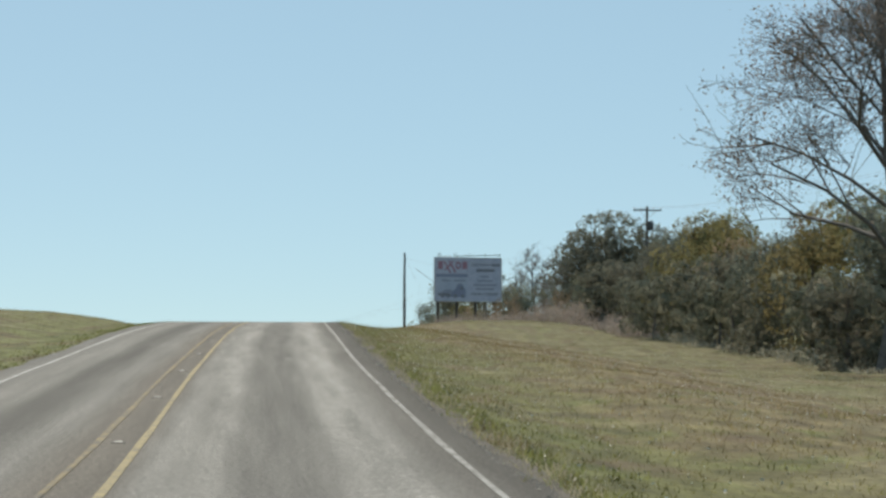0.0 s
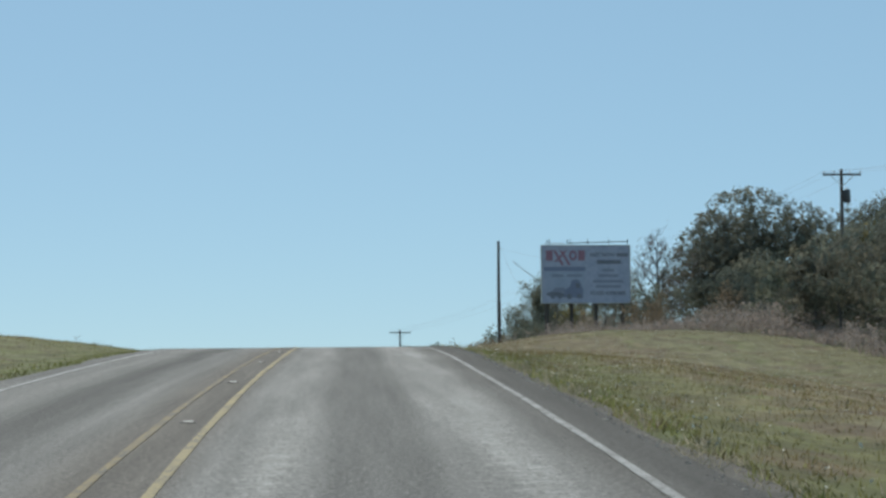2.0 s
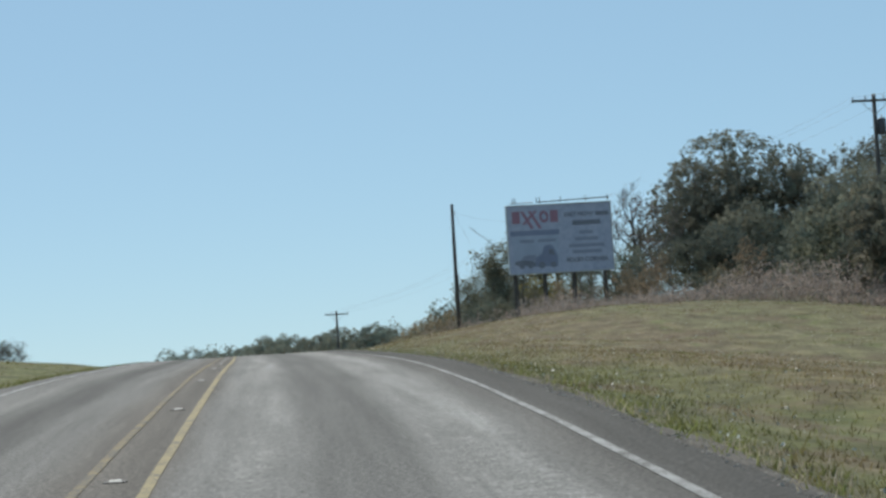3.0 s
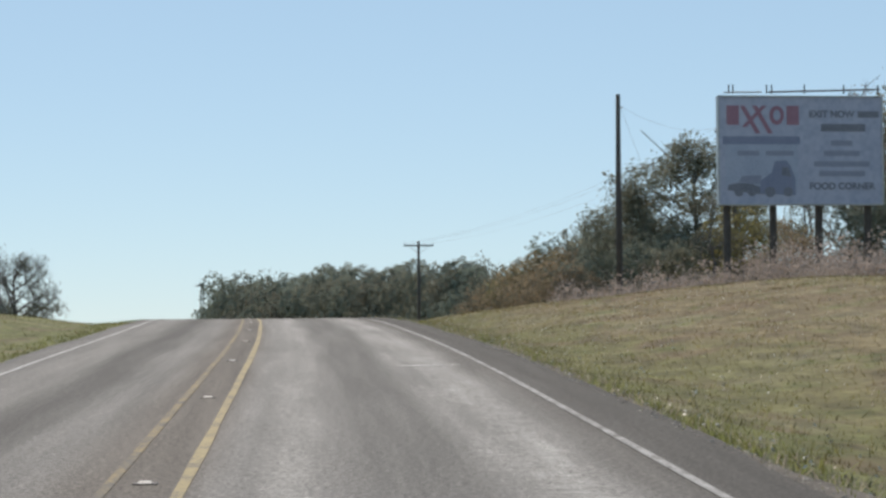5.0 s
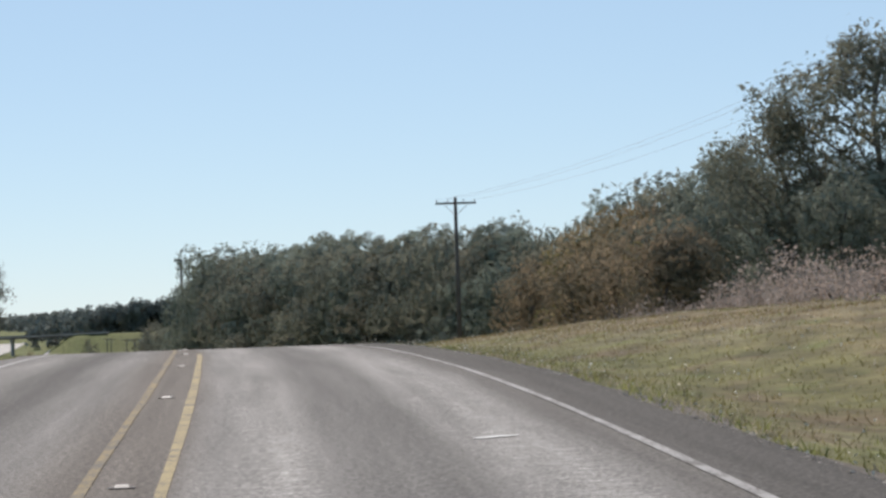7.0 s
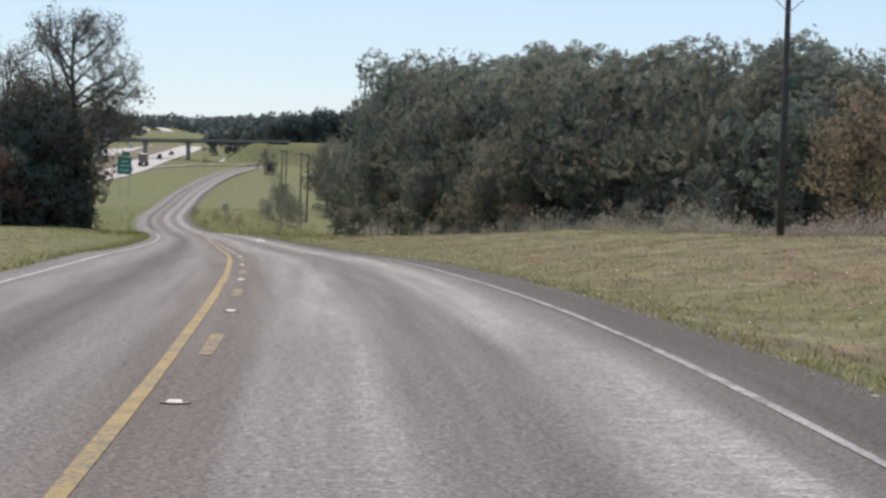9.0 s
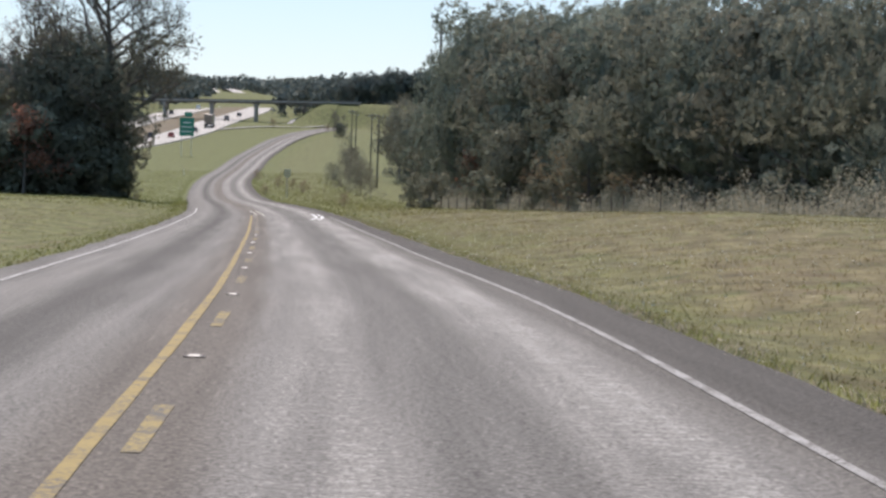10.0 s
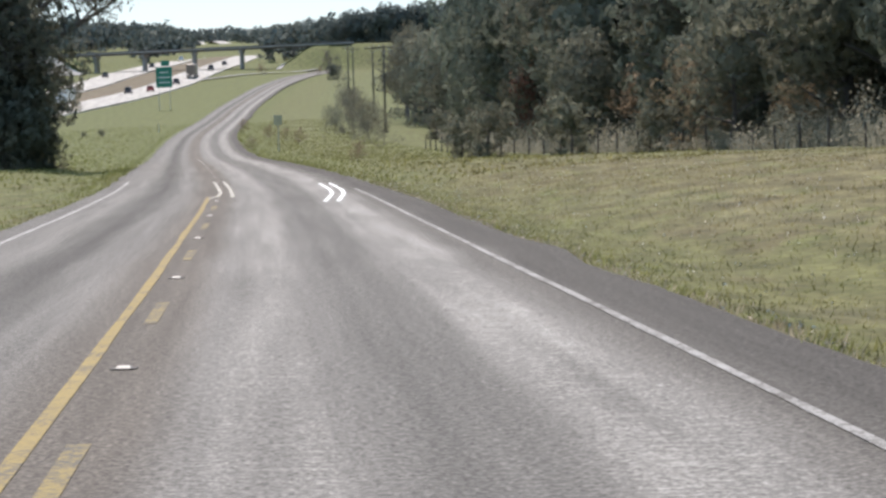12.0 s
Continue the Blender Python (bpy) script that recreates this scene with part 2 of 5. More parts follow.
def grass_material(name, gain=1.0, blade=False):
    """Roadside grass by distance from the road's centre and along it (UV in metres): green strip at the asphalt, brown and straw
    bank, greener again beyond the crest, with irregular boundaries, long mottles and fine speckle."""
    m = bpy.data.materials.new(name)
    m.use_nodes = True
    n, l = m.node_tree.nodes, m.node_tree.links
    bsdf = n["Principled BSDF"]
    bsdf.inputs["Roughness"].default_value, bsdf.inputs["Specular IOR Level"].default_value = 0.95, 0.1
    uv, sep = n.new("ShaderNodeUVMap"), n.new("ShaderNodeSeparateXYZ")
    l.new(uv.outputs[0], sep.inputs[0])

    def noise_at(sx, sy, shift, detail=4):
        mp, tex = n.new("ShaderNodeMapping"), n.new("ShaderNodeTexNoise")
        mp.inputs["Scale"].default_value, mp.inputs["Location"].default_value = (sx, sy, 1), (shift, shift * .7, 0)
        tex.inputs["Scale"].default_value, tex.inputs["Detail"].default_value, tex.inputs["Roughness"].default_value = 1, detail, .6
        l.new(uv.outputs[0], mp.inputs["Vector"])
        l.new(mp.outputs[0], tex.inputs["Vector"])
        return tex.outputs["Fac"]

    def ranged(value, lo, hi, a, b):
        r = n.new("ShaderNodeMapRange")
        for key, v in (("From Min", lo), ("From Max", hi), ("To Min", a), ("To Max", b)):
            r.inputs[key].default_value = v
        l.new(value, r.inputs["Value"])
        return r.outputs[0]

    def blend(kind, factor, a, b):
        x = n.new("ShaderNodeMix")
        x.data_type, x.blend_type = "RGBA", kind
        for key, v in (("Factor", factor), ("A", a), ("B", b)):
            if isinstance(v, (float, tuple)):
                x.inputs[key].default_value = v
            else:
                l.new(v, x.inputs[key])
        return x.outputs["Result"]

    def added(a, b, times):
        x = n.new("ShaderNodeMath")
        x.operation = "MULTIPLY_ADD"
        l.new(b, x.inputs[0])
        x.inputs[1].default_value = times
        l.new(a, x.inputs[2])
        return x.outputs[0]

    u = added(sep.outputs["X"], noise_at(.22, .035, 3.1, 5), 9.0)
    ramp = n.new("ShaderNodeValToRGB")
    zones = [(-30, (.150, .150, .066)), (-9, (.165, .160, .066)), (-4, (.138, .148, .054)), (4.5, (.124, .126, .047)), (6.6, (.150, .140, .057)),
             (8.6, (.182, .146, .076)), (13.5, (.188, .148, .084)), (17, (.180, .165, .084)), (24, (.165, .150, .078)), (30, (.150, .148, .066))]
    els = ramp.color_ramp.elements
    while len(els) < len(zones):
        els.new(.5)
    for el, (at, tone) in zip(els, zones):
        el.position, el.color = (at + 30) / 60, (*tone, 1)
    l.new(ranged(u, -25.5, 34.5, 0, 1), ramp.inputs[0])
    col = ramp.outputs[0]
    col = blend("MIX", ranged(noise_at(.42, .13, 21.0, 5), .53, .66, 0, .6), col, (.225, .200, .116, 1))
    col = blend("MIX", ranged(noise_at(.62, .20, 47.0, 5), .52, .64, 0, .75), col, (.148, .106, .064, 1))
    col = blend("MIX", ranged(noise_at(.85, .30, 71.0, 5), .54, .66, 0, .7), col, (.118, .136, .044, 1))
    along = added(sep.outputs["Y"], noise_at(.12, .03, 9.0, 5), 90)
    col = blend("MIX", ranged(along, 370, 450, 0, .42), col, (.136, .144, .055, 1))
    col = blend("MIX", ranged(along, 500, 580, 0, .55), col, (.142, .168, .058, 1))
    col = blend("MULTIPLY", 1.0, col, ranged(noise_at(1.5, .45, 5.0), .34, .66, .54 * gain, 1.14 * gain))
    fine = noise_at(7.0, 2.4, 13.0, 3)
    col = blend("MULTIPLY", 1.0, col, ranged(fine, .32, .68, .76, 1.24))
    if blade:
        geo = n.new("ShaderNodeNewGeometry")
        col = blend("MULTIPLY", 1.0, col, ranged(geo.outputs["Random Per Island"], 0, 1, .78, 1.22))
        dull, tr, mx = n.new("ShaderNodeBsdfDiffuse"), n.new("ShaderNodeBsdfTranslucent"), n.new("ShaderNodeMixShader")
        mx.inputs[0].default_value = .68
        l.new(col, dull.inputs["Color"])
        l.new(col, tr.inputs["Color"])
        l.new(dull.outputs[0], mx.inputs[1])
        l.new(tr.outputs[0], mx.inputs[2])
        l.new(mx.outputs[0], n["Material Output"].inputs[0])
    else:
        bp = n.new("ShaderNodeBump")
        bp.inputs["Strength"].default_value, bp.inputs["Distance"].default_value = .6, .05
        l.new(fine, bp.inputs["Height"])
        l.new(bp.outputs[0], bsdf.inputs["Normal"])
    l.new(col, bsdf.inputs["Base Color"])
    return m


MAT_GRASS = grass_material("mown_roadside_grass")
MAT_BLADES = grass_material("grass_blades", 1.18, True)
MAT_GRAVEL = material("pale_gravel", (.16, .14, .12), (.36, .32, .27), 0.5, 0.95, 0.3, 0.05, per_island=.9, spec=.1)
MAT_DIRT = material("gravelly_dirt", (.06, .054, .046), (.15, .132, .11), 0.5, 0.95, 0.6, 0.05, big=.4, bump_size=.02, spec=.1)
MAT_MEDIAN = material("brown_dry_median_grass", (.115, .095, .065), (.19, .155, .105), 6.0, 0.95, 0.5, 0.4, spec=.1)
MAT_PAINT_PALE = material("pale_cream_road_paint", (.27, .25, .21), (.46, .44, .38), 0.5, 0.8, 0.2, 0.05, spec=.1)
MAT_DASH = paint_material("very_worn_yellow_paint", (.34, .26, .105), .47)
MAT_STRAW = material("withered_straw", (.23, .20, .14), (.40, .36, .27), 1.5, 0.9, 0, 0.1, per_island=0.5, through_light=0.5, spec=.1)
MAT_WEEDS = material("green_weeds", (.12, .15, .05), (.22, .22, .09), 1.5, 0.9, 0, 0.3, per_island=0.4, through_light=0.65, spec=.1)
MAT_DRYGRASS = material("tall_dry_grass", (.33, .28, .23), (.55, .48, .42), 4.0, 0.9, 0, 0.6, per_island=0.5, through_light=0.3)
MAT_PLUME = material("pinkish_dry_plumes", (.26, .215, .19), (.41, .35, .31), 3.0, 0.9, 0, 0.5, per_island=0.2, through_light=0.4, spec=.1)
MAT_WEEDHEAD = material("grey_green_weeds", (.25, .245, .185), (.41, .39, .315), 3.0, 0.9, 0, 0.5, per_island=0.25, through_light=0.4, spec=.1)
MAT_BARK = material("grey_brown_bark", (.085, .075, .068), (.165, .15, .138), 0.5, 0.9, 0.6, 0.08)
LEAF = {
    "oak": material("dull_olive_oak_leaves", (.150, .156, .122), (.230, .230, .176), 3, 0.9, 0, 0.5, 0.045, 0.16, through_light=0.34, spec=.12, lace=13),
    "green": material("dark_green_leaves", (.128, .150, .126), (.205, .225, .178), 3, 0.9, 0, 0.5, 0.07, 0.16, through_light=0.34, spec=.12, lace=11),
    "yellow": material("yellowing_leaves", (.165, .145, .072), (.265, .225, .112), 3, 0.9, 0, 0.5, 0.04, 0.25, through_light=0.38, spec=.12, lace=13),
    "rust": material("rust_brown_leaves", (.205, .168, .118), (.315, .250, .170), 3, 0.9, 0, 0.5, 0.03, 0.14, through_light=0.36, spec=.12, lace=13),
    # aerial haze painted into the base colour: lifted and bluer for distance
    "far": material("haze_tinted_distant_leaves", (.115, .14, .135), (.175, .20, .185), 9, 0.9, 0, 2.0, 0, 0.12, through_light=0.25, spec=.1),
    "red": material("dull_red_autumn_leaves", (.19, .10, .08), (.28, .15, .115), 2, 0.7, 0, 0.5, 0.02, 0.4, through_light=0.4),
    "brown": material("dry_grey_brown_leaves", (.17, .14, .125), (.30, .25, .22), 2, 0.8, 0, 0.5, 0.02, 0.4, through_light=0.4),
    "grey": material("grey_green_scrub_leaves", (.15, .156, .115), (.25, .245, .185), 2, 0.7, 0, 0.5, 0.05, 0.25, through_light=0.34, spec=.12, lace=14),
}
MAT_POLE = material("weathered_pole_wood", (.05, .042, .036), (.11, .095, .085), 0.4, 0.9, 0.4, 0.03)
MAT_METAL = material("galvanised_steel", (.35, .36, .37), (.5, .5, .5), 0.4, 0.45, 0.1, metal=0.7)
MAT_DARKMETAL = material("dark_painted_steel", (.045, .045, .05), (.09, .09, .095), 0.4, 0.6, 0.1)
MAT_CERAMIC = material("grey_porcelain", (.4, .4, .42), (.6, .6, .62), 0.1, 0.3, 0)
MAT_FAINT = material("faded_grey_print", (.24, .255, .33), (.31, .32, .40), 0.8, 0.7, 0)
MAT_RAMP = material("pale_ramp_concrete", (.30, .29, .27), (.42, .41, .38), 4, 0.9, 0.2, 0.5, spec=.1)
MAT_PALEHEAD = material("whitish_seed_heads", (.40, .38, .31), (.66, .63, .55), 1.0, 0.9, 0, 0.2, per_island=.4, spec=.1)
MAT_WIRE = material("wire", (.06, .06, .065), (.14, .14, .15), 0.5, 0.5, 0)
MAT_BOARD = material("faded_white_vinyl", (.35, .37, .48), (.46, .47, .57), 1.6, 0.7, 0.1, 0.2)
MAT_RED = material("faded_red_print", (.30, .15, .20), (.37, .20, .25), 0.8, 0.7, 0)
MAT_BLUE = material("faded_blue_print", (.20, .22, .31), (.26, .28, .38), 0.8, 0.7, 0)
MAT_INK = material("faded_dark_print", (.15, .155, .19), (.24, .24, .28), 0.8, 0.7, 0)
MAT_PALE = material("pale_print", (.33, .36, .46), (.43, .46, .56), 0.8, 0.7, 0)
MAT_GREEN = material("green_sign_sheeting", (.0, .16, .11), (.015, .21, .15), 2, 0.5, 0)
MAT_CONCRETE = material("grey_bridge_concrete", (.26, .25, .24), (.42, .41, .39), 3, 0.9, 0.2)
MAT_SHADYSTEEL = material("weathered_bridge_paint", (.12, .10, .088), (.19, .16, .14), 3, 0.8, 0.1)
MAT_CAR = {"white": material("white_car_paint", (.7, .7, .7), (.8, .8, .8), 2, 0.3, 0), "dark": material("dark_car_paint", (.03, .03, .035), (.06, .06, .07), 2, 0.3, 0),
           "brown": material("brown_trailer_paint", (.16, .12, .09), (.22, .17, .13), 2, 0.4, 0), "red": material("dull_red_car_paint", (.25, .04, .04), (.35, .06, .05), 2, 0.3, 0)}
MAT_GLASS = material("dark_window_glass", (.02, .025, .03), (.04, .045, .05), 1, 0.1, 0)
MAT_RUBBER = material("tyre_rubber", (.02, .02, .02), (.04, .04, .04), 0.5, 0.8, 0)
MAT_SIGNBACK = material("weathered_aluminium_sign_back", (.40, .38, .26), (.52, .49, .35), 0.5, 0.7, 0)


# ---- mesh helpers ----
def mesh_object(name, verts, faces, mat, smooth=False, parent=None, label=""):
    me = bpy.data.meshes.new(name)
    me.from_pydata(verts, [], faces)
    if mat:
        me.materials.append(mat)
    if smooth:
        me.polygons.foreach_set("use_smooth", [True] * len(me.polygons))
    me.update()
    ob = new(name, me)
    if parent:
        ob.parent = parent
    return tagged(ob, label)


def part(name, bm, mat, parent, label="", smooth=False):
    """Links a bmesh as one mesh object under a thing or under a part."""
    me = bpy.data.meshes.new(name)
    bm.to_mesh(me)
    bm.free()
    me.materials.append(mat)
    if smooth:
        me.polygons.foreach_set("use_smooth", [True] * len(me.polygons))
    ob = new(name, me)
    ob.parent = parent
    return tagged(ob, label)


def thing(name, m, label, category, group=""):
    ob = new(name)
    ob.matrix_world = m
    ob.empty_display_size = 0.2
    return tagged(ob, label, category, group)


def box(w, d, h, at=(0, 0, 0), bevel=0.0, bm=None):
    """A box w x d x h whose base centre is at `at`."""
    bm = bm or bmesh.new()
    made = bmesh.ops.create_cube(bm, size=1, matrix=Matrix.Translation((at[0], at[1], at[2] + h / 2)) @ Matrix.Diagonal((w, d, h, 1)))
    if bevel:
        edges = {e for v in made["verts"] for e in v.link_edges}
        bmesh.ops.bevel(bm, geom=list(edges), offset=bevel, segments=2, affect="EDGES", profile=0.5)
    return bm


def tube(points, radii, sides=6, bm=None, cap=True):
    """A tapered tube along points."""
    bm = bm or bmesh.new()
    rings = []
    for i, p in enumerate(points):
        p = Vector(p)
        d = (Vector(points[min(i + 1, len(points) - 1)]) - Vector(points[max(i - 1, 0)])).normalized()
        s = d.cross(Vector((0.31, 0.95, 0.02)) if abs(d.y) < 0.9 else Vector((1, 0, 0))).normalized()
        t = d.cross(s)
        rings.append([bm.verts.new(p + (s * math.cos(a) + t * math.sin(a)) * radii[i]) for a in (2 * math.pi * k / sides for k in range(sides))])
    for a, b in zip(rings, rings[1:]):
        for k in range(sides):
            bm.faces.new((a[k], a[(k + 1) % sides], b[(k + 1) % sides], b[k]))
    if cap:
        bm.faces.new(rings[0][::-1])
        bm.faces.new(rings[-1])
    return bm


# ---- the lie of the land ----
ROAD_Y = [-120, -60, -20, 20, 60, 100, 140, 180, 220, 260, 300, 340, 380, 420, 460, 500, 540, 580, 660, 735, 845, 920, 1000, 1110, 1200, 1265, 1330, 1420, 1600, 2000, 3200, 5200]
ROAD_X = [-.1, -.05, -.02, .02, .01, .28, .72, .84, .65, -.14, -1.79, -4.81, -8.74, -12.87, -17.22, -22.28, -27.54, -32.8, -43, -51.7, -61.6, -67.8, -73.3, -78.5, -79.7, -77.7, -73, -62, -30, 60, 500, 1200]
ROAD_Z = [-3.0, -1.2, 0, 1.54, 3.84, 6.25, 8.25, 9.56, 10.68, 11.49, 11.41, 10.38, 8.92, 7.5, 6.16, 4.88, 3.5, 2.1, .05, -1.3, -2.25, -2.3, -2.1, -1.0, -.15, .25, 1.0, 2.0, 3.2, 4.5, 7.2, 9.0]
HIGH_Y = [500, 760, 970, 1033, 1160, 1255, 1400, 1750, 2300, 2700, 3400, 5000]
HIGH_X = [-94, -102, -108.5, -110, -113, -117, -124, -152, -212, -264, -357, -560]
HIGH_Z = [-2.4, -2.6, -2.6, -2.4, -1.0, .8, 2.6, 4.0, 4.6, 5.8, 10.6, 11.5]


def smooth_curve(ks, vs):
    """Cubic Hermite through the knots."""
    ks, vs = np.array(ks, float), np.array(vs, float)
    d = np.gradient(vs, ks)

    def f(y):
        y = np.clip(np.asarray(y, float), ks[0], ks[-1])
        i = np.clip(np.searchsorted(ks, y) - 1, 0, len(ks) - 2)
        h = ks[i + 1] - ks[i]
        w = (y - ks[i]) / h
        return (2 * w**3 - 3 * w**2 + 1) * vs[i] + (w**3 - 2 * w**2 + w) * h * d[i] + (-2 * w**3 + 3 * w**2) * vs[i + 1] + (w**3 - w**2) * h * d[i + 1]
    return f


road_x, road_z = smooth_curve(ROAD_Y, ROAD_X), smooth_curve(ROAD_Y, ROAD_Z)
high_x, high_z = smooth_curve(HIGH_Y, HIGH_X), smooth_curve(HIGH_Y, HIGH_Z)
bank_right = smooth_curve([-120, 60, 110, 150, 185, 205, 230, 260, 290, 330, 380, 420, 450, 480, 520, 600, 800, 5200], [-.5, -1.0, -1.6, -1.3, -.2, .8, 1.25, 1.05, .75, .8, 1.0, 1.1, .8, .5, .1, .1, 0, 0])
bank_left = smooth_curve([-120, 60, 150, 200, 280, 330, 400, 500, 600, 5200], [0, .4, .65, .7, .3, .2, .1, .15, 0, 0])


def step(a, b, v):
    w = np.clip((np.asarray(v, float) - a) / (b - a), 0, 1)
    return w * w * (3 - 2 * w)


def land(x, y):
    """Height of the natural ground (arrays or numbers)."""
    x, y = np.asarray(x, float), np.asarray(y, float)
    u = x - road_x(y)
    z = road_z(y) + bank_right(y) * step(4.5, 18, u) + bank_left(y) * step(-4.2, -14, u)
    z = z - 0.22 * np.exp(-((u - 6.2) / 1.6) ** 2) - 0.18 * np.exp(-((u + 6.0) / 1.6) ** 2)
    away = step(5, 14, np.abs(u))
    z = z + away * (0.10 * np.sin(x * .31 + y * .17) * np.sin(y * .11 - x * .07) + 0.06 * np.sin(x * .9 + 1.3) * np.sin(y * .53))
    hx = high_x(y)
    w = step(60, 22, np.abs(x - hx + 13)) * step(700, 900, y)
    z = z * (1 - w) + (high_z(y) - 0.25) * w
    bank = step(1274, 1308, y) * step(20, 36, x - hx)            # approach bank of the overpass and the high ground behind it
    bank = np.maximum(bank, step(1284, 1306, y) * step(40, 54, hx - x))
    return np.maximum(z, z + (8.7 - z) * bank)


def land_at(x, y):
    return float(land(x, y))


def build_ground():
    us = np.array([-3200, -1500, -700, -350, -200, -140, -120, -105, -98, -92, -86, -80, -75, -68, -58, -46, -38, -32, -27, -23, -20, -17.5, -15, -13, -11, -9.5, -8, -7, -6, -5.2, -4.5, -4.1, -3.85, -3.7, 0, 3.6, 3.8, 4.1, 4.4, 4.8, 5.3, 6, 6.6, 7.3,
                   8, 9, 10, 11, 12.5, 14, 16, 18, 20, 22.5, 25, 28, 32, 37, 44, 54, 70, 95, 140, 220, 400, 900, 1800, 3200])
    ys = np.concatenate([np.arange(-100, 720, 3.0), np.arange(720, 1270, 14.0), np.arange(1270, 1330, 5.0), np.arange(1330, 1400, 14.0), np.geomspace(1400, 4950, 30)])
    U, Y = np.meshgrid(us, ys)
    X = road_x(Y) + U
    Z = land(X, Y) - np.where(np.abs(U) < 3.75, 0.3, 0.0) - np.where((np.abs(U) > 3.75) & (np.abs(U) < 4.6), 0.035, 0.0)
    n, m = U.shape
    verts = np.stack([X.ravel(), Y.ravel(), Z.ravel()], 1)
    idx = np.arange(n * m).reshape(n, m)
    faces = np.stack([idx[:-1, :-1].ravel(), idx[:-1, 1:].ravel(), idx[1:, 1:].ravel(), idx[1:, :-1].ravel()], 1)
    ob = mesh_object("ground", verts.tolist(), faces.tolist(), MAT_GRASS, True)
    uvl = ob.data.uv_layers.new(name="UVMap")
    loops = np.empty(len(ob.data.loops), int)
    ob.data.loops.foreach_get("vertex_index", loops)
    uvl.data.foreach_set("uv", np.stack([U.ravel(), Y.ravel()], 1)[loops].ravel())
    return tagged(ob, "mown green and tan grass verges and fields", "ground", kind="structure")


def strip(name, us, y0, y1, dz, mat, step_y=2.0, cx=road_x, cz=road_z, thick=0.0, parent=None, label="", wobble=0.0):
    """A strip that follows a carriageway between the offsets us; its UVs are metres across and along."""
    ys = np.arange(y0, y1 + step_y * 0.5, step_y)
    h = cx(ys + 1) - cx(ys)
    offs = list(us)
    rows = []
    rng = np.random.default_rng(len(name))
    for k, u in enumerate(offs):
        uu = (u(ys) if callable(u) else u) + (wobble * 1.8 * np.convolve(rng.normal(size=len(ys) + 4), [.15, .2, .3, .2, .15], "valid") if wobble and k in (0, len(offs) - 1) else 0)
        rows.append(np.stack([cx(ys) + uu, ys - uu * h, cz(ys) + dz + 0 * ys], 1))
    if thick:
        rows = [rows[0] - [0, 0, thick]] + rows + [rows[-1] - [0, 0, thick]]
        offs = [offs[0]] + offs + [offs[-1]]
    V = np.stack(rows, 1)
    n, m = V.shape[:2]
    idx = np.arange(n * m).reshape(n, m)
    faces = np.stack([idx[:-1, :-1].ravel(), idx[:-1, 1:].ravel(), idx[1:, 1:].ravel(), idx[1:, :-1].ravel()], 1)
    ob = mesh_object(name, V.reshape(-1, 3).tolist(), faces.tolist(), mat, False, parent, label)
    uvl = ob.data.uv_layers.new(name="UVMap")
    across = np.stack([u(ys) if callable(u) else np.full(n, float(u)) for u in offs], 1)
    UV = np.stack([across, np.tile(ys[:, None], (1, m))], 2).reshape(-1, 2)
    loops = np.empty(len(ob.data.loops), int)
    ob.data.loops.foreach_get("vertex_index", loops)
    uvl.data.foreach_set("uv", UV[loops].ravel())
    return ob


build_ground()
edge_right = smooth_curve([-120, 60, 200, 300, 460, 5200], [3.9, 3.95, 4.25, 4.35, 4.3, 4.1])
tagged(strip("road", [-3.84, -2, 0, 2, edge_right], -100, 1291, 0.0, MAT_ROAD, 1.0, thick=0.25, wobble=0.055), "worn grey two-lane asphalt road with polished wheel tracks", "road", kind="structure")
for side in (0, -25):
    tagged(strip("road", [-6, 0, 6], 520, 4900, 0.05, MAT_HIGHWAY, 20.0, cx=(lambda y, o=side: high_x(y) + o), cz=high_z, thick=0.3), "pale concrete highway carriageway", "road", kind="structure")

tagged(strip("median", [-18.4, -12.5, -6.6], 560, 2600, -.08, MAT_MEDIAN, 20.0, cx=high_x, cz=high_z), "brown dry grass strip between the carriageways", "median", kind="structure")

ys = np.arange(-40, 700, 1.0)
wob = lambda seed, a: a * np.convolve(np.random.default_rng(seed).normal(size=len(ys) + 8), np.hanning(11)[1:-1] / 2.2, "valid")
outer = np.clip(.2 + wob(4, .16), .13, .38)
V = []
for w in (-.14, .0, .4, .75, 1.0):
    u = edge_right(ys) + (w if w < 0 else outer * w)
    high = land(road_x(ys) + u, ys) + .012
    V += [np.stack([road_x(ys) + u, ys, np.maximum(high, road_z(ys) - .05) if w <= 0 else high], 1)]
V = np.stack(V, 1).reshape(-1, 3)
tagged(mesh_object("shoulder", V.tolist(), [(5 * i + k, 5 * i + k + 1, 5 * i + k + 6, 5 * i + k + 5) for i in range(len(ys) - 1) for k in range(4)], MAT_DIRT), "narrow gravelly dirt strip beside the asphalt", "shoulder", kind="structure")


def line(name, u, width, y0, y1, mat, label, lift=0.006):
    return tagged(strip(name, [u - width / 2, u + width / 2], y0, y1, lift, mat, 1.0, wobble=0.006), label, "road marking", kind="structure")


